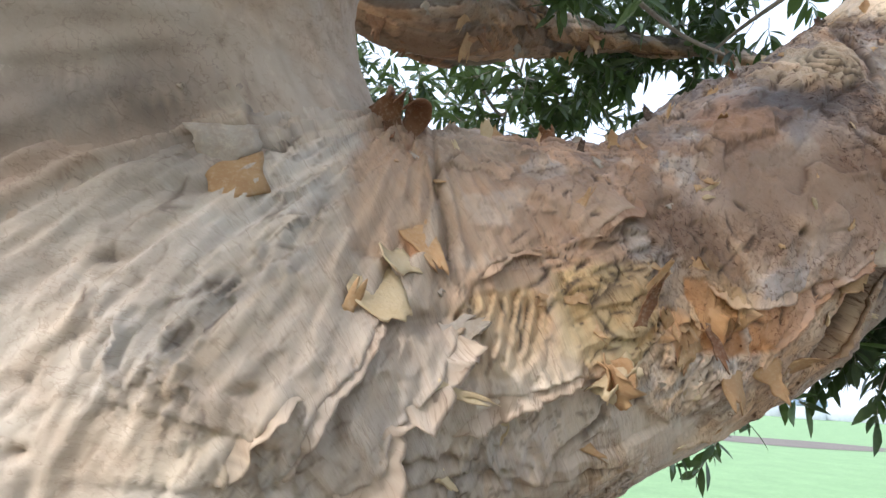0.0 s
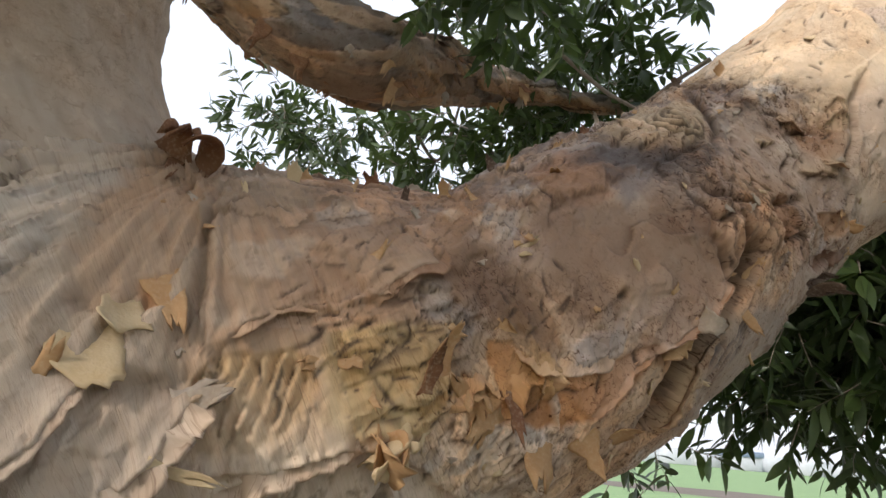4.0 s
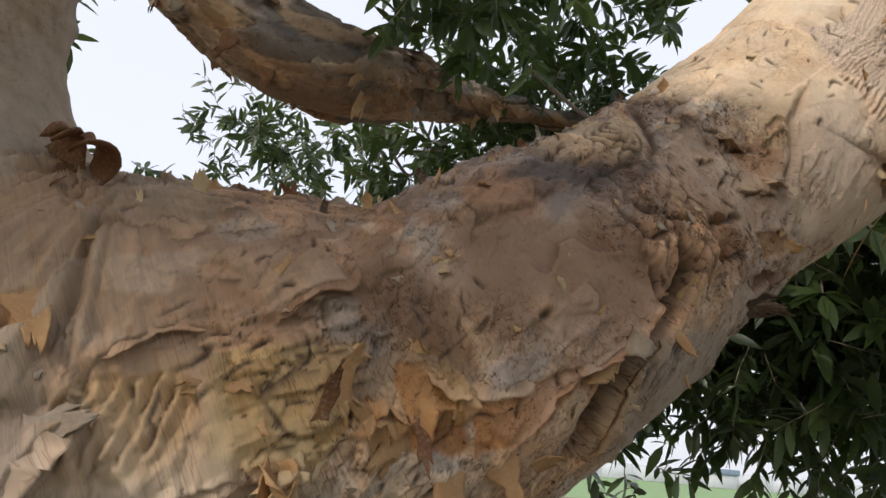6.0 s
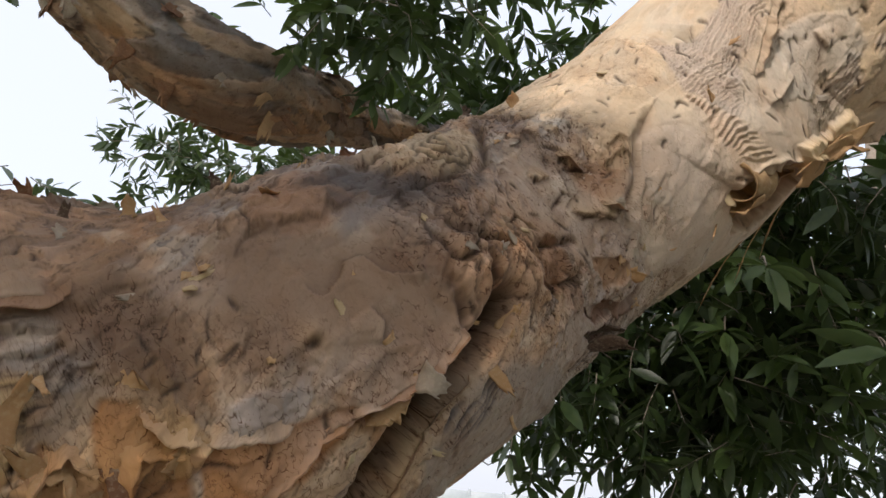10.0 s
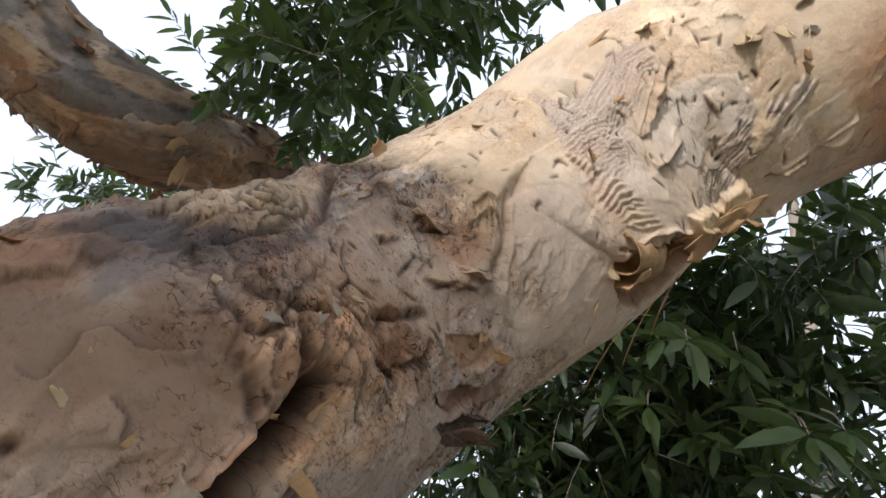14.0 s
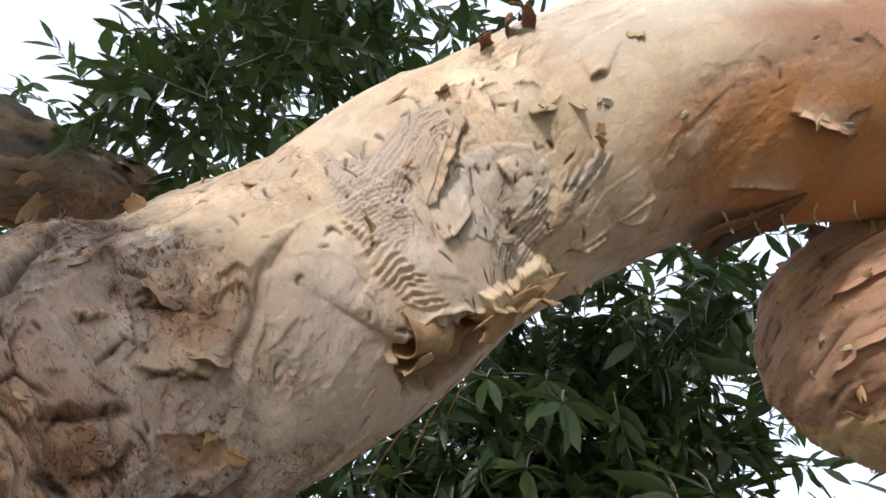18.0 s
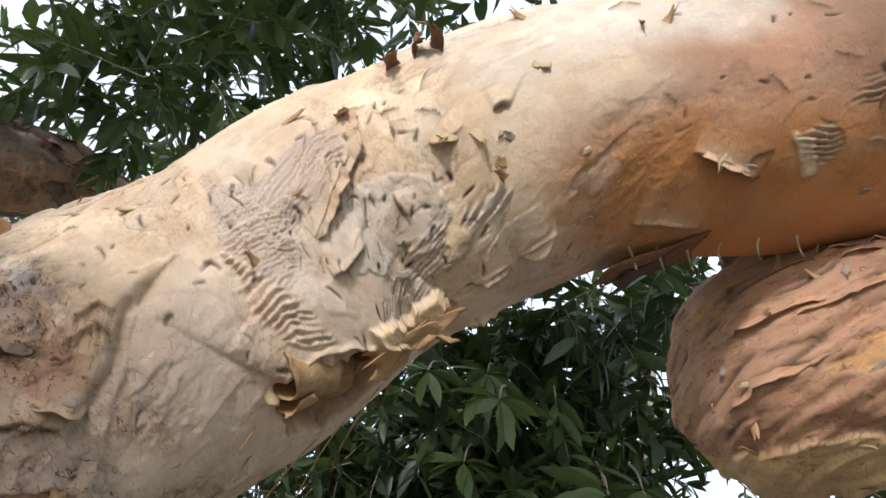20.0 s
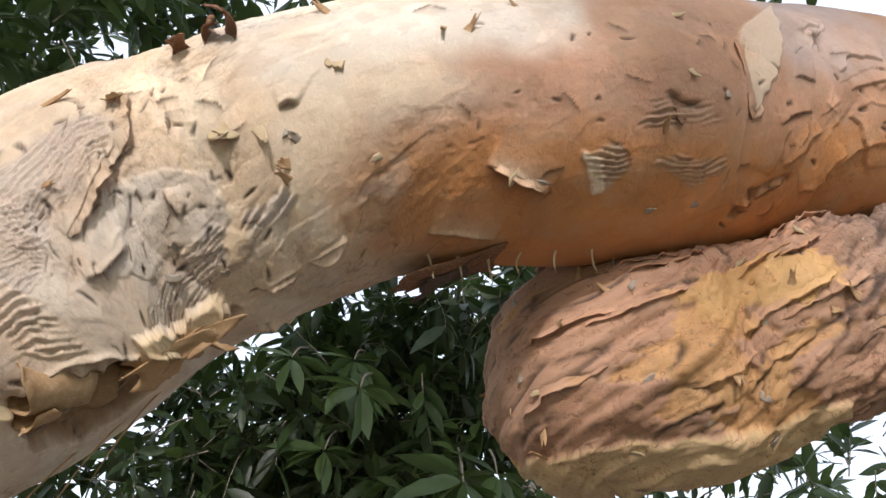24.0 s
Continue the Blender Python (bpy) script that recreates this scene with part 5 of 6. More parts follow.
# the crumpled rosette
for k, (h, ln, wd, lf, rl) in enumerate(((190, 0.026, 0.030, 40, 90), (120, 0.020, 0.028, 50, 110), (40, 0.018, 0.026, 60, 90), (-50, 0.022, 0.030, 35, 120), (-10, 0.024, 0.022, 25, 100))):
    peel(limb, L, 2.111, -20, h, ln, wd, lf, rl, (PEEL_TAN, PEEL_CREAM)[k % 2], 0.7, 0.2, 0.15, "bark_curl", "crumpled ochre rosette of bark" if k == 0 else "")
# torn orange strips
for t, (pts, h, ln, wd, lf, rl, mt) in enumerate((
    ((2.171, -10), 250, 0.022, 0.020, 25, 60, PEEL_TAN), ((2.184, -21), 200, 0.030, 0.026, 20, 70, PEEL_TAN), ((2.193, -7), 80, 0.016, 0.020, 10, 40, PEEL_TAN),
    ((2.218, -21), 160, 0.020, 0.016, 30, 80, PEEL_TAN), ((2.143, -9), 60, 0.034, 0.012, 35, 100, PEEL_TAN), ((2.134, -12), 70, 0.03, 0.010, 30, 90, PEEL_RUST),
    ((2.233, -40), 280, 0.026, 0.020, 30, 110, PEEL_TAN), ((2.206, -33), 230, 0.026, 0.024, 25, 60, PEEL_TAN), ((2.189, -16), 260, 0.028, 0.014, 20, 60, PEEL_RUST),
    ((2.162, -17), 120, 0.024, 0.010, 35, 80, PEEL_TAN), ((2.252, -49), 20, 0.020, 0.016, 25, 90, PEEL_TAN), ((2.093, 2), 300, 0.018, 0.014, 15, 50, PEEL_TAN),
    ((2.088, 0), 200, 0.016, 0.012, 20, 60, PEEL_TAN))):
    peel(limb, L, *pts, h, ln, wd, lf, rl, mt, 0.8, 0.4, 0.05)
# rags hanging below the limb
peel(limb, L, 2.184, -53, 265, 0.030, 0.038, -10, -25, PEEL_CREAM, 0.8, 0.5, 0.0, "bark_rag", "cream rag hanging below the limb")
peel(limb, L, 2.197, -57, 290, 0.055, 0.014, -5, -20, PEEL_TAN, 0.8, 0.3, 0.05, "bark_rag")
peel(limb, L, 2.153, -57, 260, 0.020, 0.030, -15, -20, PEEL_GREY, 0.9, 0.4, 0.0, "bark_rag")
peel(limb, L, 2.267, -68, 280, 0.034, 0.008, -5, -30, PEEL_TAN, 0.8, 0.4, 0.0, "bark_rag")
# the split's rolled lips and the dark open flake
peel(limb, L, 2.330, -27, 140, 0.022, 0.020, 50, 140, PEEL_GREY, 0.6, 0.5, 0.1, "bark_curl")
peel(limb, L, 2.309, -30, 100, 0.018, 0.034, 40, 120, PEEL_TAN, 0.6, 0.4, 0.1, "bark_curl")
peel(limb, L, 2.381, -37, 285, 0.022, 0.010, 12, 25, PEEL_TAN, 0.6, 0.3)
peel(limb, L, 2.396, -31, 20, 0.022, 0.012, 15, 30, PEEL_TAN, 0.8, 0.4)
peel(limb, L, 2.504, -61, 5, 0.034, 0.022, 25, 60, PEEL_DARK, 0.9, 0.3, 0.25, "bark_curl", "dark brown curled flake")
peel(limb, L, 2.512, -56, -10, 0.032, 0.018, 35, 30, PEEL_DARK, 0.9, 0.4, 0.1, "bark_curl")
peel(limb, L, 2.561, -41, -20, 0.018, 0.018, 30, 80, PEEL_TAN, 0.8, 0.3, 0.1)
# the broken shelf: a roll, crumbs and long shreds
peel(limb, L, 2.722, -43, 235, 0.075, 0.044, 25, 300, PEEL_OCHRE, 0.5, 0.1, 0.1, "bark_curl", "thick ochre roll under the broken shelf")
peel(limb, L, 2.745, -46, 250, 0.034, 0.040, 40, -90, PEEL_OCHRE, 0.5, 0.2, 0.1, "bark_curl")
peel(limb, L, 2.712, -46, 260, 0.035, 0.030, 30, 120, PEEL_TAN, 0.8, 0.3, 0.1, "bark_curl")
peel(limb, L, 2.758, -42, 260, 0.022, 0.060, 6, -30, PEEL_OCHRE, 0.9, 0.15, 0.05, "bark_curl", "torn cream sheet folding over the shelf")
peel(limb, L, 2.762, -50, 250, 0.026, 0.030, 35, 110, PEEL_TAN, 0.9, 0.3, 0.15, "bark_curl")
peel(limb, L, 2.793, -46, 265, 0.022, 0.045, 8, 25, PEEL_TAN, 0.7, 0.1, 0.1, "bark_curl")
peel(limb, L, 2.862, -54, 262, 0.018, 0.055, 1, -6, PEEL_OCHRE, 1.0, 0.1, 0.04, "bark_curl")
peel(limb, L, 2.815, -48, 262, 0.014, 0.050, 2, -10, PEEL_OCHRE, 1.0, 0.1, 0.05, "bark_curl")
for k in range(9):
    f = k / 8
    peel(limb, L, 2.709 + (2.784 - 2.709) * f, -54 + 4 - 12 * (k % 3), 170 + 9 * (k % 4), 0.04 + 0.014 * (k % 3), 0.0016, 3, 10 + 4 * (k % 3), (PEEL_TAN, PEEL_GREY, PEEL_TAN)[k % 3], 0.9, 0.6, 0.0, "bark_shred")
# dark curls on top of the limb
peel(limb, L, 2.941, 37, 95, 0.020, 0.014, 70, 90, PEEL_RUST, 0.7, 0.3, 0.2, "bark_curl", "brown curl standing on top of the limb")
peel(limb, L, 2.971, 35, 20, 0.028, 0.020, 40, 100, PEEL_RUST, 0.7, 0.2, 0.2, "bark_curl")
peel(limb, L, 2.961, 39, 160, 0.016, 0.020, 50, 120, PEEL_RUST, 0.7, 0.2, 0.2, "bark_curl")
peel(limb, L, 3.022, 5, 250, 0.014, 0.014, 12, 40, PEEL_CREAM, 0.5, 0.2)
peel(limb, L, 2.879, 25, 270, 0.020, 0.014, 25, 100, PEEL_CREAM, 0.6, 0.3)
peel(limb, L, 2.947, -1, 270, 0.016, 0.014, 40, 120, PEEL_CREAM, 0.7, 0.4, 0.1)
peel(limb, L, 2.968, -6, 280, 0.018, 0.008, 30, 60, PEEL_CREAM, 0.7, 0.5)
peel(limb, L, 2.957, -4, 200, 0.014, 0.012, 45, 130, PEEL_CREAM, 0.7, 0.4)
peel(limb, L, 2.982, -23, 170, 0.012, 0.010, 40, 140, PEEL_TAN, 0.7, 0.4)
peel(limb, L, 2.822, 32, 0, 0.026, 0.004, 4, 12, PEEL_TAN, 0.4, 0.3, 0.0, "bark_shred")
peel(limb, L, 2.689, 36, 200, 0.014, 0.010, 30, 80, PEEL_CREAM, 0.7, 0.4)
peel(limb, L, 3.241, -22, 250, 0.016, 0.018, 25, 60, PEEL_RUST, 0.8, 0.3)
for k in range(7):
    peel(limb, L, 3.061 + 0.028 * k, -86 + random.uniform(-4, 6), -100 + random.uniform(-40, 40), 0.02, 0.0025, 30, 70, PEEL_CREAM, 0.5, 0.7, 0.0, "bark_shred")
# where the two limbs touch
peel(stub, stub_ob, 0.20, 150, 150, 0.035, 0.030, 10, 60, PEEL_RUST, 0.6, 0.2, 0.1, "bark_flap", "dark folded flap between the limbs")
peel(stub, stub_ob, 0.17, 140, 160, 0.022, 0.022, 20, 40, PEEL_GREY, 0.8, 0.4, 0.0, "bark_flap")
peel(limb, L, 3.130, -91, 183, 0.085, 0.050, 9, 10, PEEL_RUST, 0.3, 0.3, 0.1, "bark_rag", "flat dark flap wedged between the limbs")
peel(limb, L, 3.120, -96, 190, 0.060, 0.050, 16, 6, PEEL_DARK, 0.4, 0.3, 0.1, "bark_rag")
# chips standing on top of the limb
peel(limb, L, 2.088, 51, 90, 0.014, 0.011, 70, 10, PEEL_CREAM, 0.5, 0.4, 0.1, "bark_chip", "pale chip standing on the limb")
peel(limb, L, 2.214, 53, 80, 0.012, 0.010, 60, 20, PEEL_TAN, 0.6, 0.4, 0.1, "bark_chip")
peel(limb, L, 2.171, 51, 80, 0.010, 0.007, 60, 20, PEEL_DARK, 0.6, 0.5, 0.1, "bark_chip")
for k in range(13):
    f = k / 12
    peel(limb, L, 2.044 + (2.657 - 2.044) * f, 62 + 9 * math.sin(5 * k), 60 + 50 * math.sin(3 * k), 0.006 + 0.003 * (k % 3), 0.007 + 0.004 * (k % 4), 12 + 8 * (k % 4), 35 + 20 * (k % 3), (PEEL_DARK, PEEL_TAN, PEEL_RUST, PEEL_GREY, PEEL_CREAM)[k % 5], 0.9, 0.4, 0.1, "bark_chip")
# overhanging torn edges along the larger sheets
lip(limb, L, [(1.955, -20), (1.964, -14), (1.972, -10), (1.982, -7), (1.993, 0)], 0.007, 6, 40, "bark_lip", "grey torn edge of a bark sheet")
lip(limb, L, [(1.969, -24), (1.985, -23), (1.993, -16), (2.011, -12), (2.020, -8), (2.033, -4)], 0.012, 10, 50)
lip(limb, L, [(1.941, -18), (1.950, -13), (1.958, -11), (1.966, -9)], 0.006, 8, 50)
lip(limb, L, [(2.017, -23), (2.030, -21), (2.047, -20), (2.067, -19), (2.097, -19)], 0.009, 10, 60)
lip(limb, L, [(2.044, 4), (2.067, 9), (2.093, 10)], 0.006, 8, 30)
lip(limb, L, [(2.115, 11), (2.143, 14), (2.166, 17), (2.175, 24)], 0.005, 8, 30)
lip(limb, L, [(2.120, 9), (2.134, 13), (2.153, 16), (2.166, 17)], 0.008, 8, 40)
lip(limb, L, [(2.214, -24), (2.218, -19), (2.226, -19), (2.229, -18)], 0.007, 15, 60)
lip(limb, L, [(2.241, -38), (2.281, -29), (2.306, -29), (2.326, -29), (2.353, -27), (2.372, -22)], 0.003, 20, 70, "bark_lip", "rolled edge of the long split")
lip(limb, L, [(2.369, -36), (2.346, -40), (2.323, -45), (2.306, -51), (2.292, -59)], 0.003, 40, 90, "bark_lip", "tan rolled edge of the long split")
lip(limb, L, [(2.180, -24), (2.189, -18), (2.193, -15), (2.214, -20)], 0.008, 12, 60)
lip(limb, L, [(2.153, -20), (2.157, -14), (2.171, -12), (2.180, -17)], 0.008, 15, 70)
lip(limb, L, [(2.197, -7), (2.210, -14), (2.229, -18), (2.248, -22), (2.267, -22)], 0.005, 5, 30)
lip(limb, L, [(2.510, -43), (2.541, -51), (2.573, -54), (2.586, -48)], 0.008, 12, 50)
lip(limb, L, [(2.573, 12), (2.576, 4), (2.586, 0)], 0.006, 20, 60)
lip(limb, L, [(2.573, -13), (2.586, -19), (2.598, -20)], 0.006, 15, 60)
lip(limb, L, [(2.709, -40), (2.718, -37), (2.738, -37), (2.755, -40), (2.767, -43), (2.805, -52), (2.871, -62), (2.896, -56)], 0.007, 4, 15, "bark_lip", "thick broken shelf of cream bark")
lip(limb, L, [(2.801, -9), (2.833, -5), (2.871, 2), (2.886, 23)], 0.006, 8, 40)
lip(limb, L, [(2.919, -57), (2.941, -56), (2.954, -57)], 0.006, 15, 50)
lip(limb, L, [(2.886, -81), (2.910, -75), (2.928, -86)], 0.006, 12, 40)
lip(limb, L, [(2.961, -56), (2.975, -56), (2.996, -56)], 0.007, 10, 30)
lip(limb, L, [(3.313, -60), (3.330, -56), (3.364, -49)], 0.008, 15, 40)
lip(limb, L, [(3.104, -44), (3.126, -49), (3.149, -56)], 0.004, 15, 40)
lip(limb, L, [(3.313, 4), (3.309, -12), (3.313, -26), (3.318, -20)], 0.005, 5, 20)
for k in range(26):
    s, v = 0.20 + 0.026 * (k % 13) + 0.01 * math.sin(3 * k), 60 + 26 * (k % 4) + 6 * math.sin(k)
    lip(stub, stub_ob, [(s, v), (s + 0.02, v + 7), (s + 0.045 + 0.01 * (k % 3), v + 16)], 0.005, 8, 35)
for k in range(8):
    s, v = 0.42 + 0.03 * k, 70 + 22 * (k % 4)
    lip(stub, stub_ob, [(s, v), (s + 0.04, v + 8), (s + 0.09, v + 14)], 0.010, 12, 40)

# small flakes strewn over the bark, all on a few sheets
FLAKES = [sheet_mesh("bark_flake", 0.007 + 0.003 * (k % 4), 0.005 + 0.002 * (k % 3), 1 + 3 * (k % 3), 6 + 12 * (k % 4), 0.7, 900 + k, 0.5, 0.05, 5, 4, 0.0007) for k in range(12)]
for k, me in enumerate(FLAKES):
    me.materials.append((PEEL_TAN, PEEL_GREY, PEEL_CREAM, PEEL_TAN)[k % 4])
rng = np.random.default_rng(77)
for (x0, x1, v0, v1, n) in ((1.70, 2.05, -45, 60, 26), (2.05, 2.35, -60, 75, 40), (2.30, 2.60, -60, 75, 26), (2.60, 3.0, -60, 75, 14), (3.0, 3.3, -70, 30, 16)):
    for k in range(n):
        ob = new("bark_flake", FLAKES[rng.integers(12)])
        ob.parent = L
        ob.matrix_local = on_bark(limb, rng.uniform(x0, x1), rng.uniform(v0, v1), rng.uniform(-180, 180), 0.0008)
for k in range(60):
    ob = new("bark_flake", FLAKES[rng.integers(12)])
    ob.parent = stub_ob
    ob.matrix_local = on_bark(stub, rng.uniform(0.14, 0.6), rng.uniform(-10, 150), rng.uniform(-180, 180), 0.0008)
for k in range(46):
    s, v = rng.uniform(0.2, 2.0), rng.uniform(-130, 60)
    peel(back, back_ob, s, v, rng.uniform(220, 320), rng.uniform(0.03, 0.08), rng.uniform(0.03, 0.06), rng.uniform(5, 40), rng.uniform(10, 90), (PEEL_TAN, PEEL_RUST, PEEL_GREY)[k % 3], 0.8, 0.4, 0.1)


# ---- foliage ----
def leaf_template(length, width, fold):
    """A lance-shaped leaf along x, folded a little along its midrib and bent down at the tip."""
    xs, ws = (0.0, 0.22, 0.5, 0.78, 1.0), (0.08, 0.75, 1.0, 0.62, 0.0)
    verts, faces = [], []
    for x, w in zip(xs, ws):
        z = -0.16 * length * x * x
        if w > 0:
            verts += [(x * length, -w * width / 2, z + fold * w), (x * length, 0, z), (x * length, w * width / 2, z + fold * w)]
        else:
            verts.append((x * length, 0, z))
    for k in range(3):
        a = 3 * k
        faces += [(a, a + 3, a + 4, a + 1), (a + 1, a + 4, a + 5, a + 2)]
    faces += [(9, 12, 10), (10, 12, 11)]
    return np.array(verts), faces


def tube_verts(a, b, r0, r1, sides=5):
    a, b = np.array(a), np.array(b)
    d = (b - a) / (np.linalg.norm(b - a) + 1e-9)
    e = np.cross(d, (0.3, 0.5, 0.81))
    e /= np.linalg.norm(e) + 1e-9
    f = np.cross(d, e)
    ang = np.arange(sides) * 2 * np.pi / sides
    ring = np.cos(ang)[:, None] * e + np.sin(ang)[:, None] * f
    verts = np.vstack([a + r0 * ring, b + r1 * ring])
    faces = [(k, (k + 1) % sides, sides + (k + 1) % sides, sides + k) for k in range(sides)]
    return verts, faces


class Pile:
    """Collects many small pieces into one mesh."""

    def __init__(self):
        self.verts, self.faces, self.n = [], [], 0

    def add(self, verts, faces):
        self.verts.append(verts)
        self.faces += [tuple(i + self.n for i in f) for f in faces]
        self.n += len(verts)

    def mesh(self, name, smooth_it=True):
        me = bpy.data.meshes.new(name)
        me.from_pydata(np.vstack(self.verts).tolist(), [], self.faces)
        if smooth_it:
            me.shade_smooth()
        return me


LEAVES = [leaf_template(0.105, 0.031, 0.003), leaf_template(0.080, 0.026, 0.004), leaf_template(0.125, 0.034, 0.004)]


def frame_of(d, roll):
    x, y, z = (float(k) for k in d)
    n = math.sqrt(x * x + y * y + z * z) + 1e-9
    x, y, z = x / n, y / n, z / n
    ax, ay, az = (-y, x, 0.0) if abs(z) < 0.95 else (0.0, -z, y)
    n = math.sqrt(ax * ax + ay * ay + az * az)
    ax, ay, az = ax / n, ay / n, az / n
    bx, by, bz = y * az - z * ay, z * ax - x * az, x * ay - y * ax
    c, s = math.cos(roll), math.sin(roll)
    return np.array(((x, y, z), (c * ax + s * bx, c * ay + s * by, c * az + s * bz), (c * bx - s * ax, c * by - s * ay, c * bz - s * az)))


def spray(leaves, twigs, rng, at, way, length, count, scale, droop=0.3):
    """A twig with leaves set round it in a spiral, thicker towards its tip."""
    p, d = np.array(at, float), np.array(way, float) / np.linalg.norm(way)
    steps = 4
    line = [p.copy()]
    for k in range(steps):
        d = d + rng.normal(0, 0.16, 3) + np.array([0, 0, -droop * 0.2])
        d /= np.linalg.norm(d)
        p = p + d * length / steps
        line.append(p.copy())
    for a, b, k in zip(line, line[1:], range(steps)):
        twigs.add(*tube_verts(a, b, 0.0026 * (1 - 0.18 * k), 0.0026 * (1 - 0.18 * (k + 1))))
    turn = rng.uniform(0, 6)
    for k in range(count):
        f = 0.15 + 0.85 * (k + rng.uniform(0, 0.8)) / count
        i = min(int(f * steps), steps - 1)
        a, b = line[i], line[i + 1]
        q = a + (b - a) * (f * steps - i)
        axis = (b - a) / np.linalg.norm(b - a)
        m = frame_of(axis, turn)
        turn += 2.4 + rng.normal(0, 0.3)
        out = axis * rng.uniform(0.35, 1.0) + m[1] * rng.uniform(0.6, 1.1) + np.array([0, 0, rng.uniform(-0.35, 0.15)])
        basis = frame_of(out, rng.normal(0, 0.7))
        v, f_ = LEAVES[rng.integers(3)]
        leaves.add(q + (v * scale * rng.uniform(0.7, 1.25)) @ basis, f_)


def clump(parent, name, centres, radius, sprays, mat, seed, scale=1.0, count=13, label="", leaf_name="foliage"):
    """One mass of sprays round some places: a mesh of leaves and one of twigs."""
    rng = np.random.default_rng(seed)
    leaves, twigs = Pile(), Pile()
    for c in centres:
        for _ in range(sprays):
            off = rng.normal(0, 1, 3)
            off *= radius * rng.uniform(0.15, 1.0) ** 0.6 / np.linalg.norm(off)
            way = off / radius + rng.normal(0, 0.7, 3) + np.array([0, -0.15, -0.1])
            spray(leaves, twigs, rng, np.array(c) + off, way, rng.uniform(0.14, 0.28) * scale, count, scale)
    a = part(leaf_name, leaves.mesh(leaf_name), mat, parent, label)
    b = part("twig_mass", twigs.mesh("twig_mass"), TWIG, parent)
    for ob in (a, b):
        ob["kind"] = "stuff"
        ob.location = -parent.location
    return a


# the tree's own crown above and behind the limb
clump(paperbark, "crown", [(-0.19, 2.03, 3.44), (0.13, 2.13, 3.66), (0.47, 1.87, 3.31), (0.80, 1.83, 3.26), (0.62, 2.03, 3.73), (1.03, 1.65, 3.39), (1.26, 1.53, 3.40), (0.26, 1.82, 3.71), (0.80, 1.70, 3.74)], 0.42, 6, LEAF_MID, 1, 1.0, 14, "dark green lance-shaped leaves against the sky")
clump(paperbark, "crown", [(0.21, 1.33, 3.40), (0.45, 1.51, 3.35), (0.18, 1.60, 3.24), (0.68, 1.53, 3.73), (0.41, 1.49, 3.80), (0.93, 1.53, 3.96)], 0.26, 6, LEAF_MID, 2, 1.0, 13)
clump(paperbark, "crown", [(0.08, 1.16, 3.31), (0.28, 1.19, 3.44), (0.46, 1.16, 3.61), (0.74, 1.31, 3.85)], 0.22, 7, LEAF_MID, 3, 1.0, 13)
clump(paperbark, "crown", [(0.17, 1.01, 2.90), (0.26, 0.95, 2.99), (0.09, 1.02, 3.02), (0.35, 1.26, 3.41), (0.14, 1.05, 3.29)], 0.22, 11, LEAF_MID, 4, 1.0, 13)
clump(paperbark, "crown", [(0.50, 1.34, 3.60), (1.03, 1.39, 4.05), (0.33, 1.29, 3.35)], 0.22, 5, LEAF_MID, 5)
clump(paperbark, "crown", [(0.02, 2.13, 2.91), (0.25, 1.91, 2.90), (-0.17, 2.36, 2.87), (-0.34, 2.52, 2.96), (0.47, 1.82, 3.02)], 0.20, 11, LEAF_MID, 6, 0.9)
clump(paperbark, "crown", [(-1.05, 2.96, 3.09), (-0.92, 3.08, 3.40), (-0.63, 3.01, 3.23), (-0.64, 2.90, 2.96), (-0.51, 2.93, 3.44)], 0.20, 12, LEAF_FAR, 7, 0.9, 11)
clump(paperbark, "crown", [(-0.99, 2.90, 3.31), (-0.69, 2.81, 3.21), (-1.14, 2.88, 3.32), (-0.97, 2.90, 3.41)], 0.16, 8, LEAF_FAR, 8, 0.9, 10)
clump(paperbark, "crown", [(-1.41, 1.58, 3.03), (-1.49, 1.98, 2.68), (-1.24, 2.12, 2.69), (-1.41, 1.61, 2.99), (-0.85, 2.57, 4.00)], 0.09, 4, LEAF_FAR, 9, 0.9, 9)

# unseen bough, added to shade the fork and the top of the limb
clump(paperbark, "crown", [(-1.20, -1.16, 2.40), (-1.07, -1.14, 2.40), (-0.95, -1.14, 2.43), (-0.83, -1.10, 2.43), (-0.72, -1.06, 2.49), (-0.62, -1.03, 2.50), (-0.51, -1.00, 2.54), (-0.42, -0.97, 2.56), (-1.0, -1.1, 2.56), (-0.75, -1.1, 2.58)], 0.07, 16, LEAF_DARK, 33, 0.75, 14)
# unseen leaf masses behind the camera, added to cut the sky's light
clump(paperbark, "crown", [(-0.4, -2.4, 2.4), (-2.2, -2.6, 2.1)], 0.45, 26, LEAF_DARK, 36, 1.6, 13)
# unseen roof of leaves, added overhead to dim the light from above
clump(paperbark, "crown", [(-0.5, -0.8, 3.9), (-0.2, -1.6, 3.9), (-1.1, 0.0, 3.9), (-0.3, 0.0, 4.0), (-1.6, 0.6, 3.7), (-1.9, -0.3, 3.7), (-2.9, -1.0, 3.2), (-0.6, -3.0, 2.9)], 0.55, 30, LEAF_DARK, 35, 1.7, 13)
clump(paperbark, "crown", [(0.9, -0.6, 3.9), (1.6, -0.4, 3.8), (0.4, 0.2, 4.0), (1.2, 0.3, 3.9), (2.0, 0.3, 3.7), (0.0, -0.9, 4.2), (0.7, -1.4, 4.1), (1.6, -1.3, 4.0), (2.4, -0.7, 3.8), (0.2, 0.9, 4.2), (2.6, 0.6, 3.4), (0.8, 1.0, 4.1), (2.2, -1.8, 3.9), (1.2, -2.2, 4.0)], 0.5, 26, LEAF_DARK, 30, 1.3, 13)

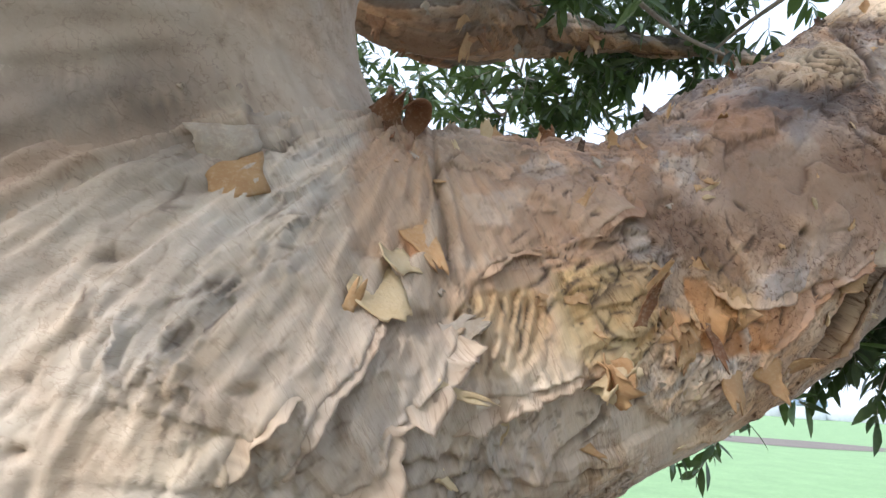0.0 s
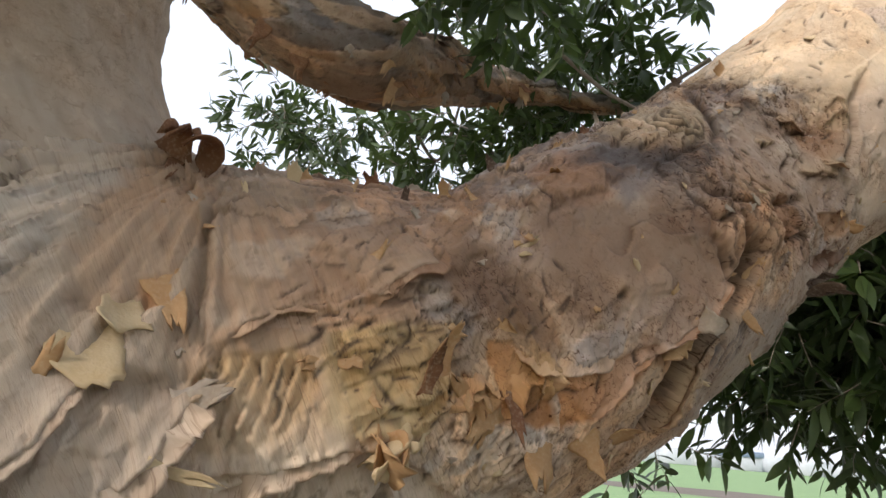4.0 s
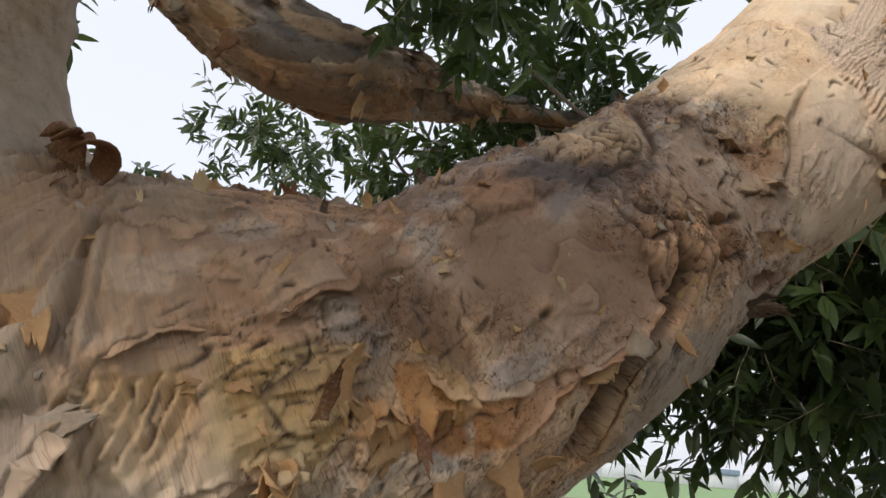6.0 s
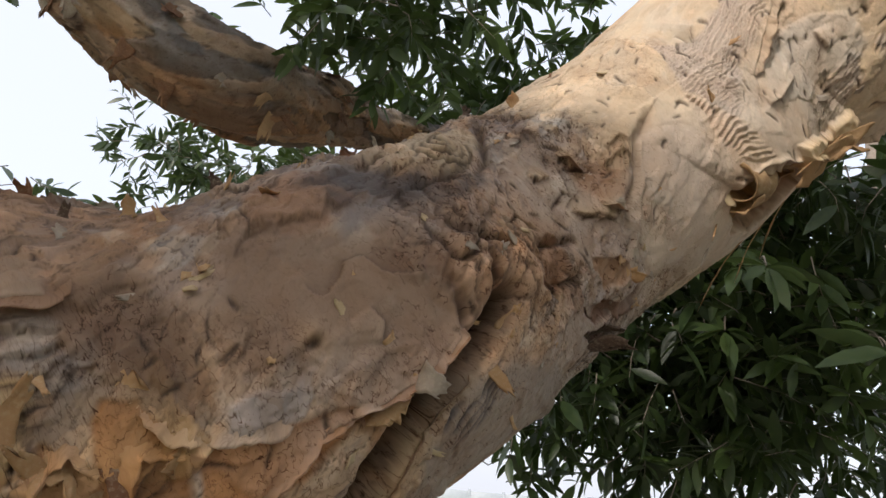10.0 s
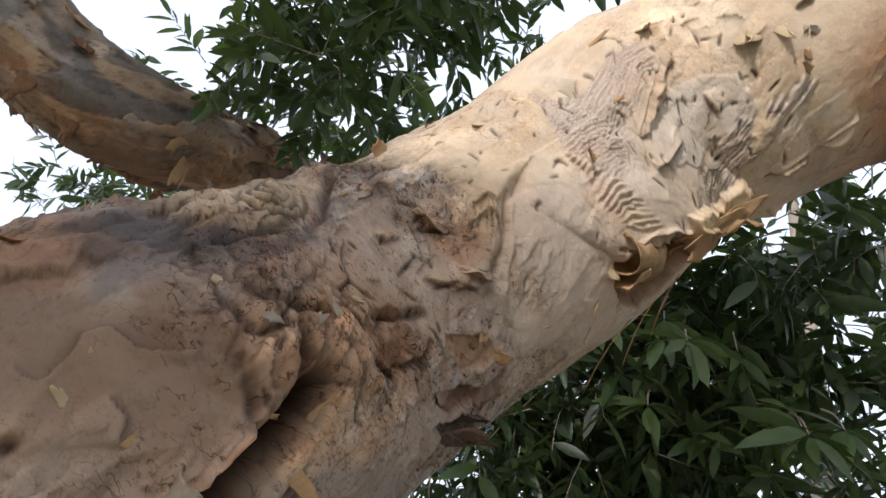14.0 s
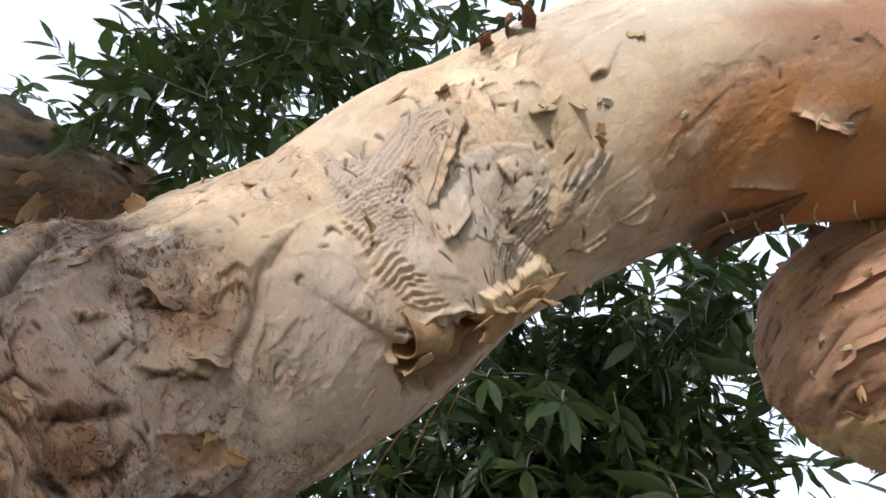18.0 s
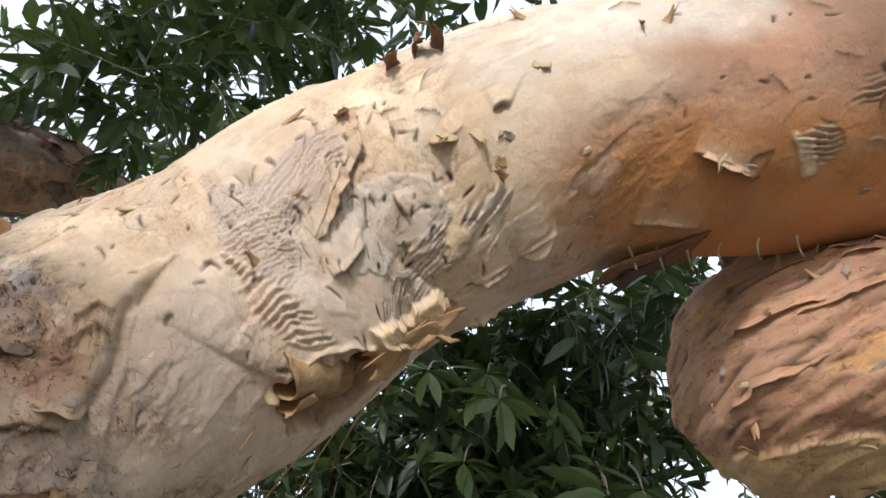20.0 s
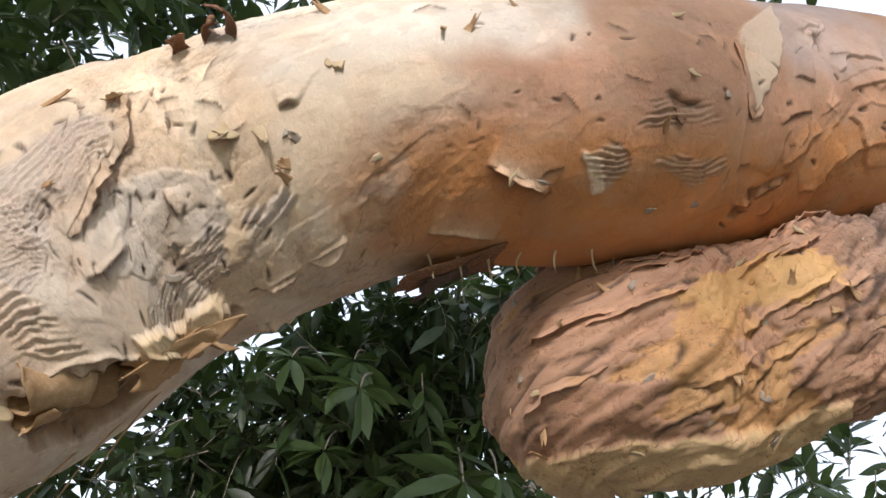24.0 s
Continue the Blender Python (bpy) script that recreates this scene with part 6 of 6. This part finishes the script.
# leaf curtain out of view behind the camera, added to darken the limb's front
clump(paperbark, "crown", [(0.6, -2.6, 1.6), (1.3, -2.5, 2.2), (2.1, -2.2, 1.8), (1.0, -2.7, 2.9), (1.9, -2.5, 2.9), (2.8, -1.7, 2.4), (0.2, -2.9, 2.4), (2.6, -2.2, 1.2), (1.4, -2.8, 1.2), (3.1, -1.2, 1.7), (0.0, -2.8, 3.4), (3.2, -0.8, 2.7)], 0.5, 26, LEAF_DARK, 31, 1.4, 13)

shade = thing("shade_tree", "dense dark green tree behind the limb with drooping leafy twigs", "tree", at=(3.7, 3.3, 0))
clump(shade, "crown", [(1.48, 1.55, 2.24), (1.60, 1.46, 2.29), (1.42, 1.78, 1.96), (1.59, 1.77, 2.04), (1.61, 1.53, 1.97)], 0.28, 15, LEAF_DARK, 20, 1.0, 14, "dark drooping leaves")
clump(shade, "crown", [(1.88, 1.43, 2.54), (1.62, 1.61, 2.25), (1.85, 1.34, 2.15), (1.43, 1.88, 2.08), (1.90, 1.73, 1.94), (1.00, 2.20, 1.66), (1.75, 2.06, 2.00), (1.96, 1.44, 1.85)], 0.27, 13, LEAF_DARK, 21)
clump(shade, "crown", [(1.67, 1.38, 2.44), (1.80, 1.16, 2.40), (1.47, 1.59, 2.18), (1.24, 2.05, 2.10), (1.39, 1.94, 2.33), (1.58, 1.32, 2.01), (2.04, 1.22, 2.38)], 0.25, 11, LEAF_MID, 22)
clump(shade, "crown", [(1.51, 1.18, 2.44), (1.43, 1.41, 2.27), (1.91, 1.35, 2.81), (1.87, 1.25, 2.22), (1.21, 1.76, 2.19), (2.49, 1.31, 2.32), (2.79, 1.56, 3.04), (2.52, 1.61, 3.37), (1.62, 1.33, 2.17)], 0.24, 10, LEAF_MID, 23)
clump(shade, "crown", [(1.31, 1.27, 2.33), (1.25, 1.35, 2.13), (0.94, 1.44, 2.15), (0.80, 1.59, 2.04), (1.59, 1.39, 2.58), (1.68, 1.36, 2.11), (1.53, 1.47, 2.75), (2.35, 1.87, 2.94), (1.18, 1.64, 2.37), (1.51, 0.92, 2.59), (1.76, 0.96, 2.66), (1.96, 0.89, 2.73)], 0.22, 12, LEAF_DARK, 24)
clump(shade, "crown", [(2.25, 0.50, 2.06), (2.47, 0.54, 2.00), (3.10, 0.56, 2.20), (2.90, 0.57, 2.07), (2.14, 0.51, 1.99), (0.85, 1.77, 2.04), (0.72, 1.78, 2.00), (0.95, 1.54, 2.07), (1.79, 0.69, 2.57), (1.95, 0.66, 2.60)], 0.12, 7, LEAF_DARK, 25, 1.0, 10)
clump(shade, "crown", [(-0.09, 2.65, 3.10), (0.24, 2.48, 2.97), (0.49, 2.23, 2.96), (0.80, 2.01, 3.22), (1.03, 1.97, 3.15), (0.66, 2.14, 3.06)], 0.26, 3, LEAF_MID, 26)
clump(shade, "crown", [(1.37, 1.71, 1.86), (1.62, 1.80, 1.80), (1.9, 1.8, 1.75)], 0.14, 9, LEAF_DARK, 27)
# leaves close above and below the branch behind, and along the lower rim
clump(shade, "crown", [(0.49, 2.26, 3.34), (0.67, 2.14, 3.22), (0.84, 2.07, 3.37), (0.91, 2.01, 3.09), (0.51, 2.38, 3.14), (0.13, 2.26, 2.85), (0.39, 2.26, 2.82), (0.34, 2.44, 3.46)], 0.22, 14, LEAF_DARK, 37, 1.0, 13)
clump(shade, "crown", [(1.02, 2.04, 1.93), (1.27, 2.08, 2.0), (1.51, 1.95, 1.97), (1.82, 1.98, 2.0), (2.04, 1.88, 1.95), (2.38, 1.91, 2.0)], 0.17, 13, LEAF_DARK, 38, 1.0, 12)
clump(shade, "crown", [(1.14, 1.76, 2.07), (1.29, 1.72, 2.19), (1.35, 1.50, 2.27), (1.50, 1.47, 2.39), (1.57, 1.27, 2.41), (1.42, 1.83, 2.10), (1.60, 1.65, 2.22), (1.78, 1.47, 2.33)], 0.18, 9, LEAF_DARK, 39, 1.0, 12)
# a thinner curtain of leaves farther back
clump(shade, "crown", [(2.79, 2.60, 3.16), (3.16, 2.47, 2.70), (2.65, 2.86, 3.00), (2.16, 3.48, 2.64), (2.85, 2.94, 2.49), (2.14, 3.07, 2.64), (1.72, 3.27, 2.50), (2.36, 3.25, 2.39), (1.20, 2.99, 4.30), (0.27, 3.19, 4.25), (0.83, 3.07, 4.32)], 0.55, 6, LEAF_FAR, 28, 1.2, 13)


def branch(parent, name, nodes, mat, label=""):
    q = spline(nodes, 8)
    pile = Pile()
    for a, b in zip(q, q[1:]):
        pile.add(*tube_verts(a[:3], b[:3], a[3], b[3], 9))
    ob = part(name, pile.mesh(name), mat, parent, label)
    ob.location = -parent.location
    return ob


branch(shade, "trunk", [(3.7, 3.3, -0.05, 0.16), (3.72, 3.32, 1.0, 0.13), (3.75, 3.2, 2.2, 0.10), (3.8, 3.1, 3.6, 0.06), (3.8, 3.0, 5.0, 0.03)], TWIG)
branch(shade, "branch", [(*(2.58, 1.94, 2.76), 0.025), (*(2.54, 1.91, 2.89), 0.030), (*(2.62, 1.79, 2.98), 0.030), (*(2.76, 1.61, 3.02), 0.034), (*(2.82, 1.47, 3.12), 0.036), (*(3.02, 1.25, 3.27), 0.045)], GREY_WOOD, "bare pale grey branch")
branch(shade, "branch", [(*(2.60, 1.86, 2.88), 0.012), (*(2.72, 1.73, 2.90), 0.014), (*(2.84, 1.57, 2.94), 0.016), (*(3.08, 1.38, 3.02), 0.02)], GREY_WOOD, "bare pale grey branch")
for k, pts in enumerate((((1.95, 1.72, 2.31), (1.89, 1.81, 2.13), (1.85, 1.87, 1.96)), ((1.96, 1.69, 2.35), (2.00, 1.72, 2.13), (1.93, 1.82, 1.92)), ((1.98, 1.72, 2.22), (2.07, 1.68, 2.05), (2.11, 1.68, 1.88)), ((1.81, 1.54, 2.43), (1.87, 1.57, 2.23), (1.86, 1.63, 2.00)), ((1.73, 1.69, 2.11), (1.79, 1.66, 2.05), (1.87, 1.61, 2.02)), ((1.72, 1.44, 2.38), (1.78, 1.44, 2.25), (1.80, 1.47, 2.11)))):
    branch(shade, "branch", [(*pts[0], 0.006), (*pts[1], 0.0045), (*pts[2], 0.003)], GREY_WOOD, "thin grey twig")
for pts in (((-0.15, 2.06, 3.03), (0.03, 2.18, 2.81), (0.12, 2.05, 3.06)), ((0.49, 1.51, 2.99), (0.66, 1.54, 2.87), (0.82, 1.54, 2.79)), ((1.06, 1.52, 3.04), (0.92, 1.63, 2.96), (0.84, 1.70, 2.90))):
    branch(paperbark, "twig_branch", [(*pts[0], 0.010), (*pts[1], 0.008), (*pts[2], 0.006)], TWIG)

# single leaves near the limb
LEAF_MESHES = []
for k, (v, f) in enumerate(LEAVES):
    me = bpy.data.meshes.new("leaf")
    me.from_pydata((v * 1.2).tolist(), [], f)
    me.shade_smooth()
    me.materials.append(LEAF_NEAR)
    LEAF_MESHES.append(me)
rng = np.random.default_rng(5)
for c, n, size in (((1.19, 0.80, 2.18), 12, 1.0), ((1.46, 0.77, 1.99), 10, 1.1), ((1.58, 0.79, 2.02), 8, 1.0), ((1.27, 1.01, 2.32), 12, 1.0), ((1.49, 0.82, 2.02), 10, 1.1), ((1.10, 1.03, 2.30), 9, 1.0), ((1.24, 0.98, 2.25), 10, 1.0), ((1.22, 1.04, 2.08), 10, 1.0)):
    hub = branch(shade, "twig", [(c[0] + 0.12, c[1] + 0.18, c[2] + 0.10, 0.004), (c[0] + 0.04, c[1] + 0.06, c[2] + 0.05, 0.003), (*c, 0.002)], TWIG)
    for k in range(n):
        a = 2.4 * k + rng.uniform(-0.3, 0.3)
        out = np.array([math.cos(a), -0.2 + 0.5 * math.sin(a), 0.6 * math.sin(a) - 0.35])
        b = frame_of(out, rng.normal(0, 0.6))
        m = Matrix(b.T.tolist()).to_4x4() @ Matrix.Scale(size * rng.uniform(0.75, 1.15), 4)
        m.translation = Vector(c) + Vector(out) * 0.01
        ob = new("leaf", LEAF_MESHES[rng.integers(3)])
        ob.parent = hub
        ob.matrix_local = m

# ---- ground and distance ----
bm = bmesh.new()
bmesh.ops.create_grid(bm, x_segments=60, y_segments=60, size=1500)
ground = tagged(part("ground", bm, LAWN, None), "wide mown green lawn reaching to the horizon", "lawn", kind="structure")
bm = bmesh.new()
bm.faces.new([bm.verts.new((1.0 + 8.5 * math.cos(a) * (1 + 0.05 * math.sin(7 * a)), 1.0 + 8.0 * math.sin(a), 0.012)) for a in np.linspace(0, 2 * math.pi, 64, endpoint=False)])
tagged(part("ground_bed", bm, SOIL_AND_SHADE, None), "bare brown soil and litter beneath the trees", "bare soil", kind="structure")
# flat grey-brown patch laid where a tree's shadow darkens the lawn
bm = bmesh.new()
ring = [bm.verts.new((13.0 + 6.0 * math.cos(a) * (1 + 0.12 * math.sin(5 * a)), 30.5 + 3.0 * math.sin(a) * (1 + 0.2 * math.sin(3 * a)), 0.012)) for a in np.linspace(0, 2 * math.pi, 48, endpoint=False)]
bm.faces.new(ring)
tagged(part("ground_patch", bm, SOIL_AND_SHADE, None), "grey-brown strip laid on the lawn as a tree's shadow", "bare soil", kind="structure")

far_wall = thing("boundary_wall", "long pale grey wall along the far edge of the lawn", "wall", kind="structure", at=(40, 112, 0))
def block(name, size, at, mat, parent):
    bm = bmesh.new()
    bmesh.ops.create_cube(bm, size=1)
    bmesh.ops.scale(bm, vec=size, verts=bm.verts)
    bmesh.ops.bevel(bm, geom=bm.edges[:], offset=0.04, segments=1, affect="EDGES")
    ob = part(name, bm, mat, parent)
    ob.location = at
    return ob


for k in range(26):
    block("panel", (5.9, 0.3, 2.6), (-75 + 6 * k, 0, 1.3), WALL, far_wall)
    block("post", (0.35, 0.5, 2.9), (-78 + 6 * k, 0, 1.45), WALL, far_wall)
shed = thing("shed", "low shed with a blue-grey roof against the far wall", "shed", at=(52.5, 108, 0))
block("wall", (5.5, 3.0, 2.2), (0, 0, 1.1), WALL, shed)
block("roof", (6.2, 3.6, 0.9), (0, 0, 2.6), ROOF, shed)
